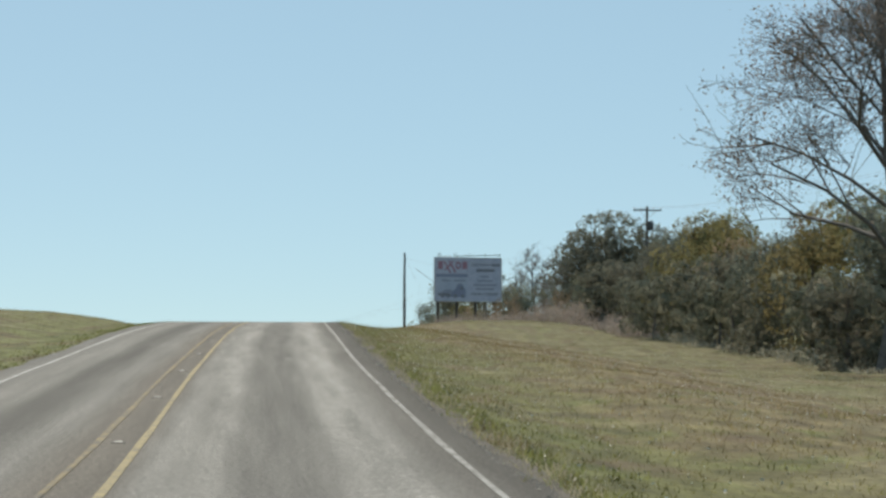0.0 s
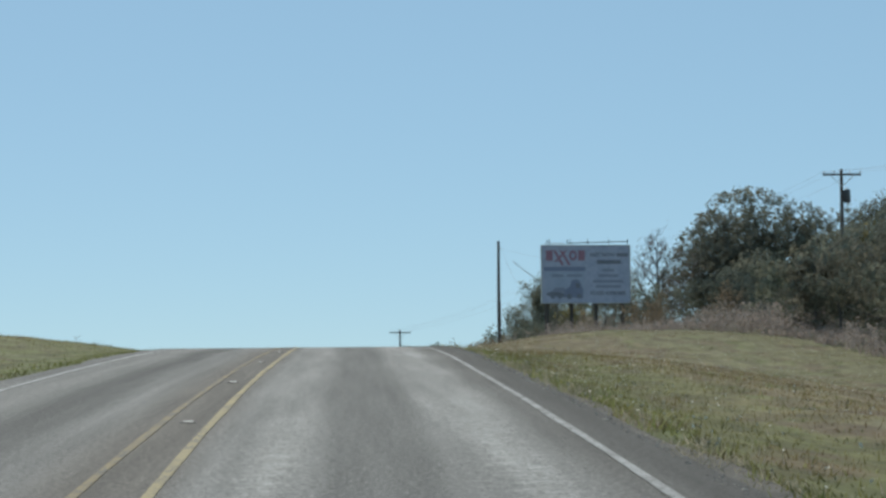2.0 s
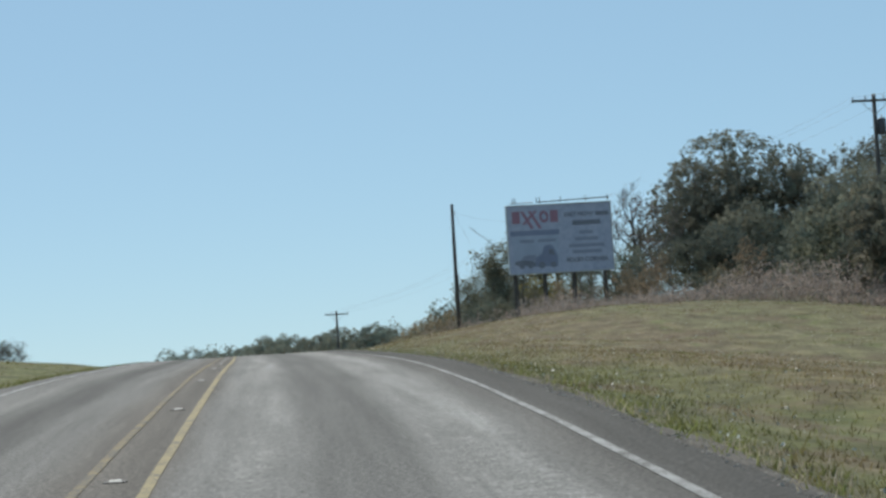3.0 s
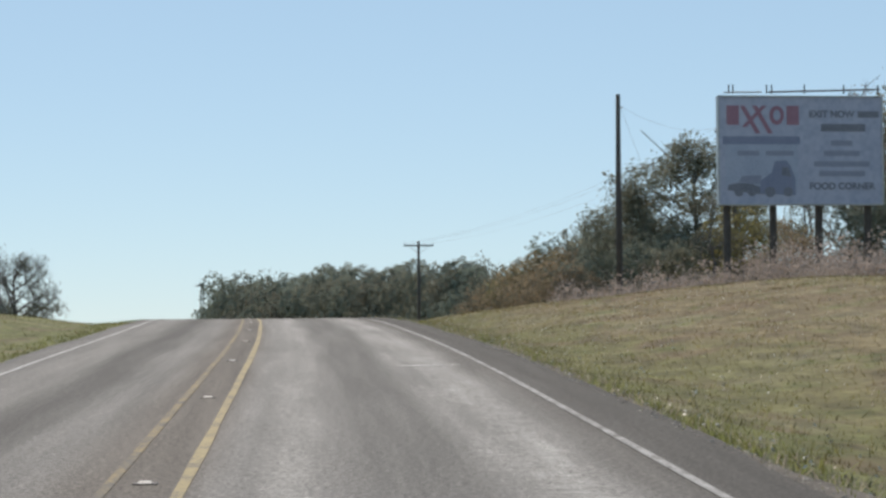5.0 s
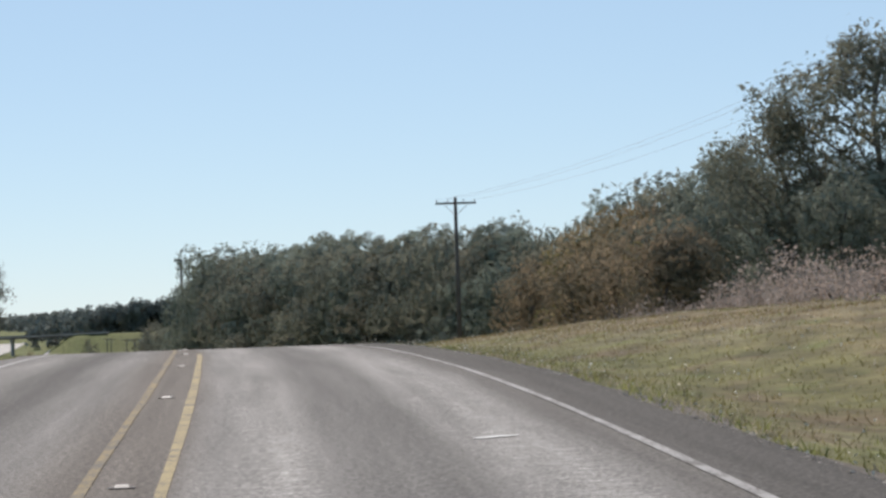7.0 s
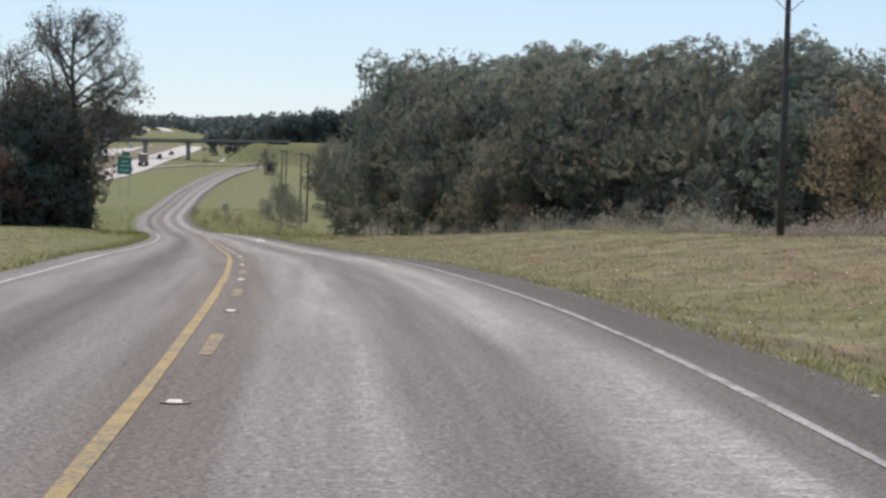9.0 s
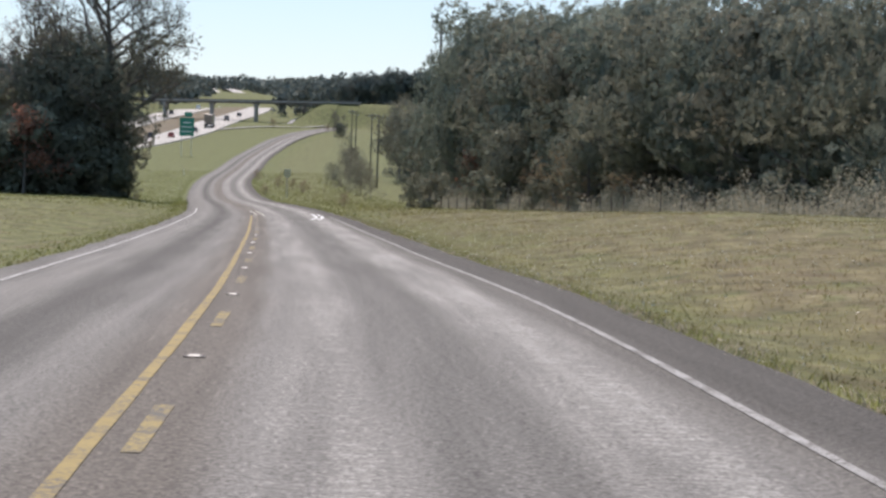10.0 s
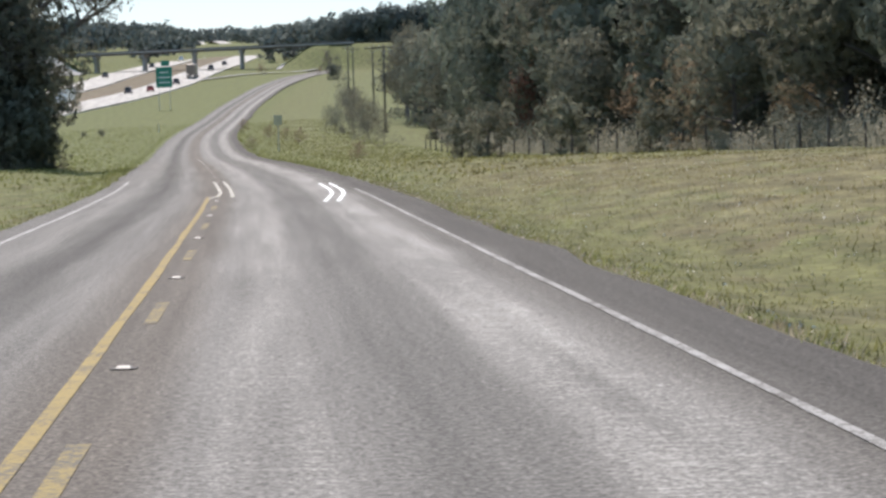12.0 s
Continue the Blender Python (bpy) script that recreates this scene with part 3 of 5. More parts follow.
line("edge_line_right", 3.46, .085, -60, 457, MAT_WHITE, "worn white edge line on the asphalt")
line("edge_line_left", -3.30, .085, -60, 480, MAT_WHITE_CLEAR, "worn white edge line on the asphalt")
line("centre_line_right", 0.0, .088, -60, 276, MAT_YELLOW_PALE, "solid yellow centre line on the asphalt")
line("centre_line_left", -.505, .078, -60, 292, MAT_YELLOW_WORN, "worn solid yellow centre line on the asphalt")
line("centre_line_left", -.505, .10, 292, 452, MAT_YELLOW, "solid yellow centre line on the asphalt")
PITCH, PHASE = 12.192, 8.25          # spacing and start of the centre markers
for k in range(24, 37):
    y = PITCH * (k + .5) + PHASE
    line("lane_dash", -.25, .11, y - 1.5, y + 1.5, MAT_DASH, "short worn yellow dash on the asphalt", 0.005)


# ---- trees ----
def grow(rng, height, spread, trunk_r, lean=0.0, limbs=9, low=0.25, twigs=5, droop=0.0, forks=2, rise0=.25, taper=.55, dome=None, slim=1.0):
    """Skeleton of a tree: tapered branches (points, radii) and the places of its leaf clumps."""
    branches, tips = [], []
    top = Vector((lean * height, lean * 0.4 * height, height * 0.92))
    trunk = []
    for i in range(6):
        w = i / 5
        trunk.append(Vector((0, 0, -0.3)).lerp(top, w) + Vector((rng.normal(), rng.normal(), 0)) * 0.03 * height * w * (1 - w) * 3)
    branches.append((trunk, [trunk_r * (1 - 0.85 * i / 5) for i in range(6)]))
    tips.append(top)

    def limb(start, way, length, r, level):
        pts, p, d = [start], start.copy(), way.normalized()
        n = (4, 3, 2, 2)[level]
        for i in range(n):
            d = (d + Vector((rng.normal() * .22, rng.normal() * .22, rng.normal() * .16 + 0.10 - droop))).normalized()
            q = p + d * length / n
            if dome and ((q.x / dome[0]) ** 2 + (q.y / dome[0]) ** 2 + ((q.z - dome[1]) / (dome[2] if q.z > dome[1] else dome[3])) ** 2) > (.85 + .3 * rng.random()) ** 2:
                break
            p = q
            pts.append(p.copy())
        if len(pts) == 1:
            return
        full, n = n, len(pts) - 1
        branches.append((pts, [max(r * (1 - 0.8 * i / full), 0.008) for i in range(n + 1)]))
        if level < forks:
            for k in range(twigs):
                w = 0.3 + 0.7 * (k + rng.random()) / twigs
                j = min(int(w * n), n - 1)
                side = Vector((rng.normal(), rng.normal(), rng.normal() * .6 + .25)).normalized()
                limb(pts[j].lerp(pts[j + 1], w * n - j), d * 0.55 + side * 0.75, length * (0.32 + 0.28 * rng.random()), r * 0.42, level + 1)
        tips.append(p)
        if level >= 1:
            tips.append(pts[1])

    for k in range(limbs):
        w = low + (0.95 - low) * (k + rng.random() * .8) / limbs
        j = min(int(w * 5), 4)
        base = trunk[j].lerp(trunk[j + 1], w * 5 - j)
        a = k * 2.4 + rng.random() * 0.9
        rise = rise0 + 0.9 * w
        reach = spread * (1.05 - taper * max(0, w - 0.35) / 0.6) * (0.75 + 0.4 * rng.random())
        limb(base, Vector((math.cos(a), math.sin(a), rise)), reach, trunk_r * slim * (0.5 - 0.25 * w), 0)
    return branches, tips


def wood_mesh(branches, sides=4, thin=0.0):
    V, F = [], []
    for pts, radii in branches:
        if radii[0] < thin:
            continue
        base, n = len(V), len(pts)
        s_n = sides if radii[0] > 0.05 else 3
        for i, p in enumerate(pts):
            d = (pts[min(i + 1, n - 1)] - pts[max(i - 1, 0)]).normalized()
            s = d.cross(Vector((0.3, 0.9, 0.1))).normalized()
            t = d.cross(s)
            for k in range(s_n):
                a = 2 * math.pi * k / s_n
                V.append(p + (s * math.cos(a) + t * math.sin(a)) * radii[i])
        for i in range(n - 1):
            for k in range(s_n):
                F.append((base + i * s_n + k, base + i * s_n + (k + 1) % s_n, base + (i + 1) * s_n + (k + 1) % s_n, base + (i + 1) * s_n + k))
    me = bpy.data.meshes.new("trunk")
    me.from_pydata(V, [], F)
    me.materials.append(MAT_BARK)
    me.polygons.foreach_set("use_smooth", [True] * len(me.polygons))
    return me


def leaf_mesh(rng, centres, count, size, mat, name="crown"):
    """count small leaf sprays round the centres (x, y, z, radius)."""
    c = np.array(centres, float)
    pick = rng.integers(0, len(c), count)
    d = rng.normal(size=(count, 3))
    d /= np.linalg.norm(d, axis=1, keepdims=True)
    pos = c[pick, :3] + d * (rng.random((count, 1)) ** 0.45) * c[pick, 3:4] * [1, 1, .8]
    middle = c[:, :3].mean(0) * [1, 1, .75]
    out = (pos - middle) * [1, 1, 1.2] if name == "crown" else d.copy()
    out /= np.linalg.norm(out, axis=1, keepdims=True) + 1e-6
    return spray_mesh(rng, pos, out * .6 + d * .75 + rng.normal(size=(count, 3)) * .1, size, mat, name)


def spray_mesh(rng, pos, out, size, mat, name):
    """Small four-cornered leaf sprays at pos, shaded by the normals out."""
    count = len(pos)
    a = rng.normal(size=(count, 3))
    out = out / np.linalg.norm(out, axis=1, keepdims=True)
    face = out * .75 + rng.normal(size=(count, 3)) * .5
    face /= np.linalg.norm(face, axis=1, keepdims=True)
    a -= face * (a * face).sum(1, keepdims=True)
    a /= np.linalg.norm(a, axis=1, keepdims=True)
    b = np.cross(face, a)
    s = size * (0.55 + 0.9 * rng.random((count, 1)))
    a, b = a * s, b * s * 0.55
    V = np.stack([pos - a, pos - b + a * .15, pos + a, pos + b - a * .1], 1).reshape(-1, 3)
    me = bpy.data.meshes.new(name)
    me.vertices.add(len(V))
    me.vertices.foreach_set("co", V.ravel())
    me.loops.add(count * 4)
    me.loops.foreach_set("vertex_index", np.arange(count * 4))
    me.polygons.add(count)
    me.polygons.foreach_set("loop_start", np.arange(0, count * 4, 4))
    me.materials.append(mat)
    me.update()
    me.normals_split_custom_set_from_vertices(out.repeat(4, 0))
    return me


def lobed_crown(rng, tips, lobes, lobe_r, count, size, mat, height, skirt=0.0):
    """A crown of rounded leafy lobes round chosen branch tips: sprays near each lobe's surface and a loose filling inside."""
    T = np.array([tuple(t) for t in tips])
    T = T[T[:, 2] > .25 * lobe_r]
    picked = [int(np.argmax(T[:, 2]))]
    gap = np.full(len(T), 1e9)
    for _ in range(lobes - 1):
        gap = np.minimum(gap, np.linalg.norm(T - T[picked[-1]], axis=1))
        picked.append(int(np.argmax(gap * (.75 + .5 * rng.random(len(T))))))
    middle = T.mean(0)
    C = middle + (T[picked] - middle) * .86
    R = lobe_r * (.7 + .6 * rng.random(len(C)))
    C[:, 2] = np.maximum(C[:, 2], R * .5)
    C[:, 2] *= (height * 1.03 - lobe_r * .8) / (C[:, 2] + (R - lobe_r) * .82).max()
    if skirt:
        turn = np.arange(7) * .9 + rng.random(7) * .5
        C = np.concatenate([C, np.stack([np.cos(turn) * skirt, np.sin(turn) * skirt, np.full(7, lobe_r * .45)], 1)])
        R = np.concatenate([R, lobe_r * rng.uniform(.6, .95, 7)])
    flat = np.array([1, 1, .82])
    n = count * 3
    k = rng.choice(len(C), n, p=R ** 2 / (R ** 2).sum())
    d = rng.normal(size=(n, 3))
    d /= np.linalg.norm(d, axis=1, keepdims=True)
    pos = C[k] + d * R[k, None] * (.74 + .3 * rng.random((n, 1)) + .12 * (rng.random((n, 1)) < .12)) * flat
    deep = np.zeros(n, bool)
    for c, r in zip(C, R):
        deep |= (((pos - c) / flat) ** 2).sum(1) < (.66 * r) ** 2
    fill = rng.random(n) < .05
    keep = np.where(fill | ~deep)[0][:count]
    pos, d, fill = pos[keep], d[keep], fill[keep]
    pos = np.where(fill[:, None], middle + (pos - middle) * .72, pos)
    out = (pos - middle) * [1, 1, 1.1]
    out /= np.linalg.norm(out, axis=1, keepdims=True) + 1e-6
    return spray_mesh(rng, pos, out * .55 + d * .65 + rng.normal(size=pos.shape) * .12, size * np.where(fill, 1.9, 1.0)[:, None], mat, "crown")


def make_tree(seed, height, spread, trunk_r, leaf, leaves, leaf_size, label, category="tree", clump=1.0, limbs=9, low=0.25, twigs=5, forks=2, lean=0.0, group="roadside trees", keep=1.0, droop=0.0, rise0=.25, upto=9.0, taper=.55, dome=None, slim=1.0, lobes=0, lobe_r=1.0):
    rng = np.random.default_rng(seed)
    branches, tips = grow(rng, height, spread, trunk_r, lean, limbs, low, twigs, droop, forks, rise0, taper, dome, slim)
    me_w = wood_mesh(branches, thin=0.0 if forks == 3 else trunk_r * (.3 if lobes else .15))
    tips = [t for t in tips if rng.random() < (keep if t.z < upto * height else keep * .12)]
    centres = [(t.x, t.y, max(t.z, 0.5), clump * (0.6 + 0.7 * rng.random())) for t in tips]
    me_l = lobed_crown(rng, tips, lobes, lobe_r, leaves, leaf_size, LEAF[leaf], height, spread * .5 if low < .1 else 0) if lobes else leaf_mesh(rng, centres, leaves, leaf_size, LEAF[leaf])
    top = tagged(new("tree" if category == "tree" else "shrub"), label, category, group)
    for nm, me in (("trunk", me_w), ("crown", me_l)):
        o = new(nm, me)
        o.parent = top
    top["reach"] = height
    return top


def plant(proto, x, y, scale=1.0, turn=0.0, sink=0.1, wide=1.0):
    s = scale
    ob = copy_thing(proto, Matrix())
    ob.matrix_basis = pose(x, y, land_at(x, y) - sink, 0, 0, turn) @ Matrix.Diagonal((s * wide, s * wide, s, 1))
    return ob


PROTO = {
    "oak_a": make_tree(11, 12, 5.2, .32, "oak", 7800, .2, "spreading oak with dull olive-green leaves at the field's edge", limbs=14, low=.14, dome=(5.4, 6.0, 5.6, 4.6), lobes=34, lobe_r=1.55),
    "oak_b": make_tree(12, 12, 4.4, .30, "green", 3300, .285, "rounded dark green tree at the edge of the woods", limbs=14, low=.05, dome=(4.6, 5.6, 6.0, 5.4), lobes=30, lobe_r=1.5),
    "oak_c": make_tree(13, 12, 4.0, .28, "oak", 3300, .285, "tall dull green tree in the woods", limbs=14, low=.05, dome=(4.2, 6.0, 5.8, 5.6), lobes=28, lobe_r=1.45),
    "tall": make_tree(14, 12, 3.4, .25, "green", 3400, .275, "tall dark green tree at the edge of the woods", limbs=15, low=.04, dome=(3.6, 5.4, 6.4, 5.4), lobes=28, lobe_r=1.35),
    "column": make_tree(33, 12, 2.6, .25, "green", 5600, .22, "tall dense dark green tree at the corner of the woods", limbs=17, low=.04, taper=.1, lobes=30, lobe_r=1.2),
    "brush": make_tree(34, 3.0, 1.6, .06, "rust", 900, .10, "low rust-brown brush in the tall grass", "shrub", clump=.6, limbs=8, low=.03, twigs=4, group="roadside bushes"),
    "inner": make_tree(24, 12, 4.2, .28, "green", 1150, .5, "dark green tree inside the woods", limbs=12, low=.05, dome=(4.4, 5.6, 6.0, 5.4), lobes=24, lobe_r=1.6),
    "thin": make_tree(15, 11, 3.4, .2, "oak", 2200, .13, "half-bare tree with thin foliage", clump=.8, limbs=11, low=.15, twigs=6, forks=2),
    "bare": make_tree(47, 15.5, 9.8, .42, "brown", 15000, .06, "large bare tree with a few dry brown leaves", clump=.6, limbs=26, low=.2, twigs=6, forks=3, rise0=.28, taper=.3, droop=.10, dome=(7.4, 7.9, 6.8, 3.3), slim=.6),
    "airy": make_tree(52, 12, 5.4, .30, "oak", 7500, .15, "rounded oak with thin olive leaves and dark limbs showing through", clump=.72, limbs=15, low=.3, twigs=6, dome=(4.9, 7.6, 4.6, 4.4), slim=.8, keep=.72),
    "yellow": make_tree(17, 8, 3.4, .2, "yellow", 3200, .18, "yellowing autumn tree beside the field", limbs=12, low=.08, dome=(3.5, 3.8, 4.0, 3.6), lobes=24, lobe_r=1.1),
    "rust": make_tree(18, 7, 3.2, .18, "rust", 3000, .17, "rust-brown autumn tree at the edge of the woods", limbs=12, low=.05, dome=(3.3, 3.4, 3.5, 3.3), lobes=22, lobe_r=1.05),
    "red": make_tree(19, 5, 1.9, .12, "red", 1500, .12, "small tree with dull red autumn leaves", clump=.8, limbs=8, low=.3),
    "scrub": make_tree(20, 3.2, 1.7, .08, "grey", 1200, .16, "low grey-green bush at the edge of the trees", "shrub", limbs=9, low=.03, group="roadside bushes", lobes=22, lobe_r=.40),
    "bush": make_tree(21, 4.2, 2.4, .10, "green", 1300, .24, "dense dark green bush at the edge of the trees", "shrub", limbs=9, low=.03, group="roadside bushes", lobes=24, lobe_r=.58),
    "hedge": make_tree(26, 4.2, 2.4, .10, "grey", 1600, .17, "grey-green bush with thin stems at the field's edge", "shrub", limbs=9, low=.1, group="roadside bushes", lobes=24, lobe_r=.55),
    "under": make_tree(25, 4.2, 2.6, .10, "green", 520, .38, "dark green undergrowth inside the woods", "shrub", limbs=9, low=.03, group="roadside bushes", lobes=16, lobe_r=.8),
    "winter": make_tree(22, 10, 4.0, .25, "brown", 1500, .07, "bare winter tree with fine dark branches", clump=.6, limbs=14, low=.2, twigs=5, forks=3),
    "twiggy": make_tree(38, 3.6, 2.0, .06, "grey", 800, .09, "half-bare grey-brown thicket beside the bend", "shrub", clump=.5, limbs=10, low=.05, twigs=5, forks=2, group="roadside bushes"),
    "left_oak": make_tree(31, 19, 8.5, .45, "oak", 9500, .16, "half-bare oak with brown-green leaves on its lower limbs", clump=.9, limbs=20, low=.24, twigs=6, forks=3, upto=.66, rise0=.1, taper=.25, dome=(6.8, 12.5, 7.2, 8.5), slim=1.0),
    "far": make_tree(23, 12, 5.0, .3, "far", 1050, .56, "distant green tree with bluish haze in its leaf colour", limbs=12, low=.05, dome=(5, 5.6, 6, 5.2), group="distant trees", lobes=20, lobe_r=1.8),
}
rnd = random.Random(5)


def grove(rows):
    for x, y, k, s in rows:
        plant(PROTO[k], x, y, s, rnd.random() * 360)


# right side, beside the first rise
plant(PROTO["bare"], 24.2, 103, 1.0, 130, wide=1.0)
grove([(25, 96, "hedge", 1.4), (29, 100, "oak_b", .6), (24, 108, "scrub", 1.2), (27, 113, "oak_b", .58), (30, 122, "oak_b", .7), (25.5, 120, "scrub", 1.3), (27, 130, "yellow", .85), (26, 138, "scrub", 1.4),
       (31, 136, "yellow", 1.0), (28, 146, "oak_a", .5), (26, 152, "hedge", 1.2), (32, 150, "yellow", 1.0), (29, 160, "rust", .9), (27, 168, "scrub", 1.5), (33, 165, "oak_a", .58), (28, 178, "yellow", .78), (27, 190, "hedge", 1.3),
       (29, 196, "oak_a", .5), (26, 204, "scrub", 1.4), (32, 210, "oak_b", .56), (31, 224, "hedge", 1.1), (34.3, 215, "yellow", 1.0), (36.3, 213, "yellow", 1.08), (35, 203, "yellow", .95), (33, 213, "hedge", 1.25), (35.2, 209, "hedge", 1.3), (30.3, 202, "hedge", 1.2), (33, 200, "oak_b", .42), (37, 208, "oak_b", .5), (33.5, 232, "oak_b", .52)] + [(25.3 + (i % 3) * .7 + (i > 7) * 1.2, 115 + i * 9.5, "hedge", .75 + .1 * (i % 4)) for i in range(12)])
# behind the hoarding
grove([(37.4, 318, "oak_a", 1.2), (41.4, 322, "oak_a", 1.44), (37.8, 312, "oak_b", .62), (41, 310, "oak_b", .85), (38.6, 299, "bush", 1.5), (34.4, 290, "bush", 1.0), (37, 287, "bush", 1.25), (40, 283, "oak_b", .6), (41, 274, "bush", 1.5), (36, 262, "bush", 1.1), (38, 252, "bush", 1.4), (34, 244, "bush", 1.1), (37, 240, "oak_b", .52), (46.5, 318, "oak_c", 1.25), (51, 312, "airy", 1.25), (39, 306, "oak_c", .85), (44, 300, "oak_b", .8), (36, 300, "oak_b", .7), (47, 300, "oak_a", 1.0), (52, 335, "oak_b", .95), (30.2, 303, "winter", 1.05), (29, 296, "thin", .6), (44, 280, "oak_b", .8), (40, 262, "oak_c", .7),
       (32.5, 358, "thin", 1.2), (24.0, 351, "airy", .84), (25.6, 352, "oak_b", .66), (26.3, 347, "bush", 1.5), (27.2, 348, "oak_b", .68), (24.5, 350, "oak_b", .56), (18.3, 288, "hedge", .7), (20.4, 289, "thin", .5), (22, 291, "yellow", .6), (25, 289, "thin", .55), (23.5, 283, "thin", .5), (27.5, 287, "oak_b", .5), (30, 284, "thin", .55), (21.5, 325, "oak_b", .45), (24.2, 336, "oak_b", .48), (34, 362, "thin", 1.15), (30, 370, "yellow", 1.0), (26, 366, "oak_b", .56), (20.5, 303, "scrub", 1.0), (25, 310, "scrub", 1.2)])
plant(PROTO["airy"], 28.2, 350, 1.1, 40, wide=1.2)
plant(PROTO["oak_b"], 25.9, 344, .6, 110)
plant(PROTO["oak_b"], 27.6, 346, .62, 250)
# lower autumn trees along the cutting
grove([(21, 372, "rust", .95), (19.5, 384, "rust", .9), (22.5, 392, "yellow", .8), (18.5, 400, "rust", .9), (20.5, 409, "yellow", 1.0), (24, 404, "oak_c", .75), (17.5, 417, "rust", 1.0), (21, 424, "thin", .75), (16, 430, "oak_b", .65), (26, 416, "oak_b", .8),
       (29, 398, "oak_b", 1.06), (28, 425, "oak_c", 1.12), (25, 431, "oak_b", 1.1), (29, 434, "oak_b", 1.15), (19, 433, "oak_c", .78), (22, 438, "oak_b", .88), (33, 425, "oak_b", 1.2), (25, 384, "oak_b", .76), (31, 412, "oak_b", 1.16), (25, 420, "rust", 1.55), (22.5, 408, "yellow", 1.2), (27.5, 428, "rust", 1.5), (19.5, 468, "oak_c", 1.02), (20.5, 402, "rust", 1.25), (22, 373, "oak_a", .52), (24.5, 392, "oak_b", .68), (20.4, 470, "thin", 1.25), (16.2, 462, "oak_b", .62), (18, 458, "bush", 1.4)])
# the woods: front edge, then rows behind it
front = smooth_curve([425, 470, 510, 560, 605, 735], [15.5, 8, 2.5, -5.0, -9.0, -16.0])
for i in range(40):
    y = 437 + i * 7.4 + rnd.uniform(-2.2, 2.2)
    x = float(front(y))
    tall = min(.88 + (y - 430) * .0050, 1.56) + max(0, y - 590) * .0012
    if y < 630:
        plant(PROTO[rnd.choice(("oak_b", "oak_b", "tall", "oak_c", "oak_a", "oak_c"))], x + rnd.uniform(-.5, 3.5), y, tall * rnd.uniform(.84, 1.01), rnd.random() * 360, wide=rnd.uniform(.8, 1.05))
    else:
        plant(PROTO["tall" if i % 2 else "inner"], x + rnd.uniform(0, 1.5), y, tall * rnd.uniform(.92, 1.02), rnd.random() * 360, wide=.72)
    plant(PROTO["inner"], x + 6 + rnd.uniform(-2, 2), y + rnd.uniform(-3.5, 3.5), tall * rnd.uniform(.93, 1.05), rnd.random() * 360, wide=rnd.uniform(1.0, 1.25) * (1 if y < 600 else .8))
    grove([(x + rnd.uniform(2.5, 4.5), y + rnd.uniform(-3, 3), "under", rnd.uniform(.9, 1.3))])
    if 6 < i < 26:
        grove([(x - rnd.uniform(1.0, 3.5) * min(1, (y - 470) / 60 + .4), y + rnd.uniform(-3, 3), rnd.choice(("rust", "oak_c", "oak_b", "oak_c", "tall", "rust")), rnd.uniform(.45, .8))])
    if i < 30:
        grove([(x - rnd.uniform(.8, 2.4), y + rnd.uniform(-2, 2), rnd.choice(("scrub", "bush", "twiggy")), rnd.uniform(.3, .6))])
for x, y, s in ((-11.0, 590, 1.63), (-10.4, 598, 1.67), (-11.0, 605, 1.63), (-15.8, 727, 1.7)):
    plant(PROTO["column"], x, y, s, rnd.random() * 360, wide=.8)
plant(PROTO["tall"], -15.5, 655, 1.7, 70, wide=.62)
plant(PROTO["oak_c"], 22.4, 455, .99, 200, wide=.8)
plant(PROTO["thin"], 19.9, 449, .98, 20)
# lower trees beyond the corner of the woods, and bushes before them
grove([(-20.5, 735, "oak_c", 1.0), (-24, 756, "oak_c", 1.05), (-25, 768, "thin", 1.25), (-27, 782, "oak_a", 1.1), (-29, 800, "thin", 1.3), (-30, 818, "oak_c", 1.0), (-24, 775, "inner", 1.1), (-19, 745, "inner", 1.3),
       (-11, 517, "scrub", .85), (-12.5, 524, "scrub", .7), (-7, 512, "scrub", .9), (-3.5, 506, "scrub", .75), (-8.9, 573, "red", 1.1), (-17, 640, "scrub", 1.0), (-19, 655, "scrub", .9), (-19.2, 545, "brush", .35)])
# across the road, on the left
grove([(-36.6, 530, "left_oak", 1.0), (-36.6, 528.5, "bush", .95), (-38.6, 531, "oak_b", 1.05), (-37.6, 527, "bush", 1.2), (-39.6, 524, "bush", 1.5), (-42.2, 530, "oak_c", .8), (-41.5, 523, "bush", 1.6), (-44.5, 524, "bush", 1.6), (-45.5, 530, "oak_c", .75), (-41, 520.5, "red", 1.15),
       (-43, 534, "winter", 1.5), (-49, 532, "oak_a", .85), (-47.5, 526, "bush", 1.6), (-52, 540, "thin", 1.2), (-40.5, 534, "oak_c", 1.12), (-37.2, 533, "bush", 1.4), (-38.2, 528, "oak_b", .85), (-37.2, 531, "oak_c", 1.0), (-40, 529, "oak_b", 1.0), (-35.9, 530.5, "bush", .8), (-36.2, 526.5, "bush", .9), (-38.8, 525.5, "bush", 1.0), (-43, 521, "bush", 1.1), (-46.5, 522, "bush", 1.2)] + [(-48 + i * 1.7, 520.5 + abs(i - 2) * .8, ("bush", "scrub")[i % 2], .75) for i in range(8)])
grove([(24 + rnd.uniform(-3, 5), y, "brush", rnd.uniform(.5, 1.0)) for y in range(232, 345, 5)])
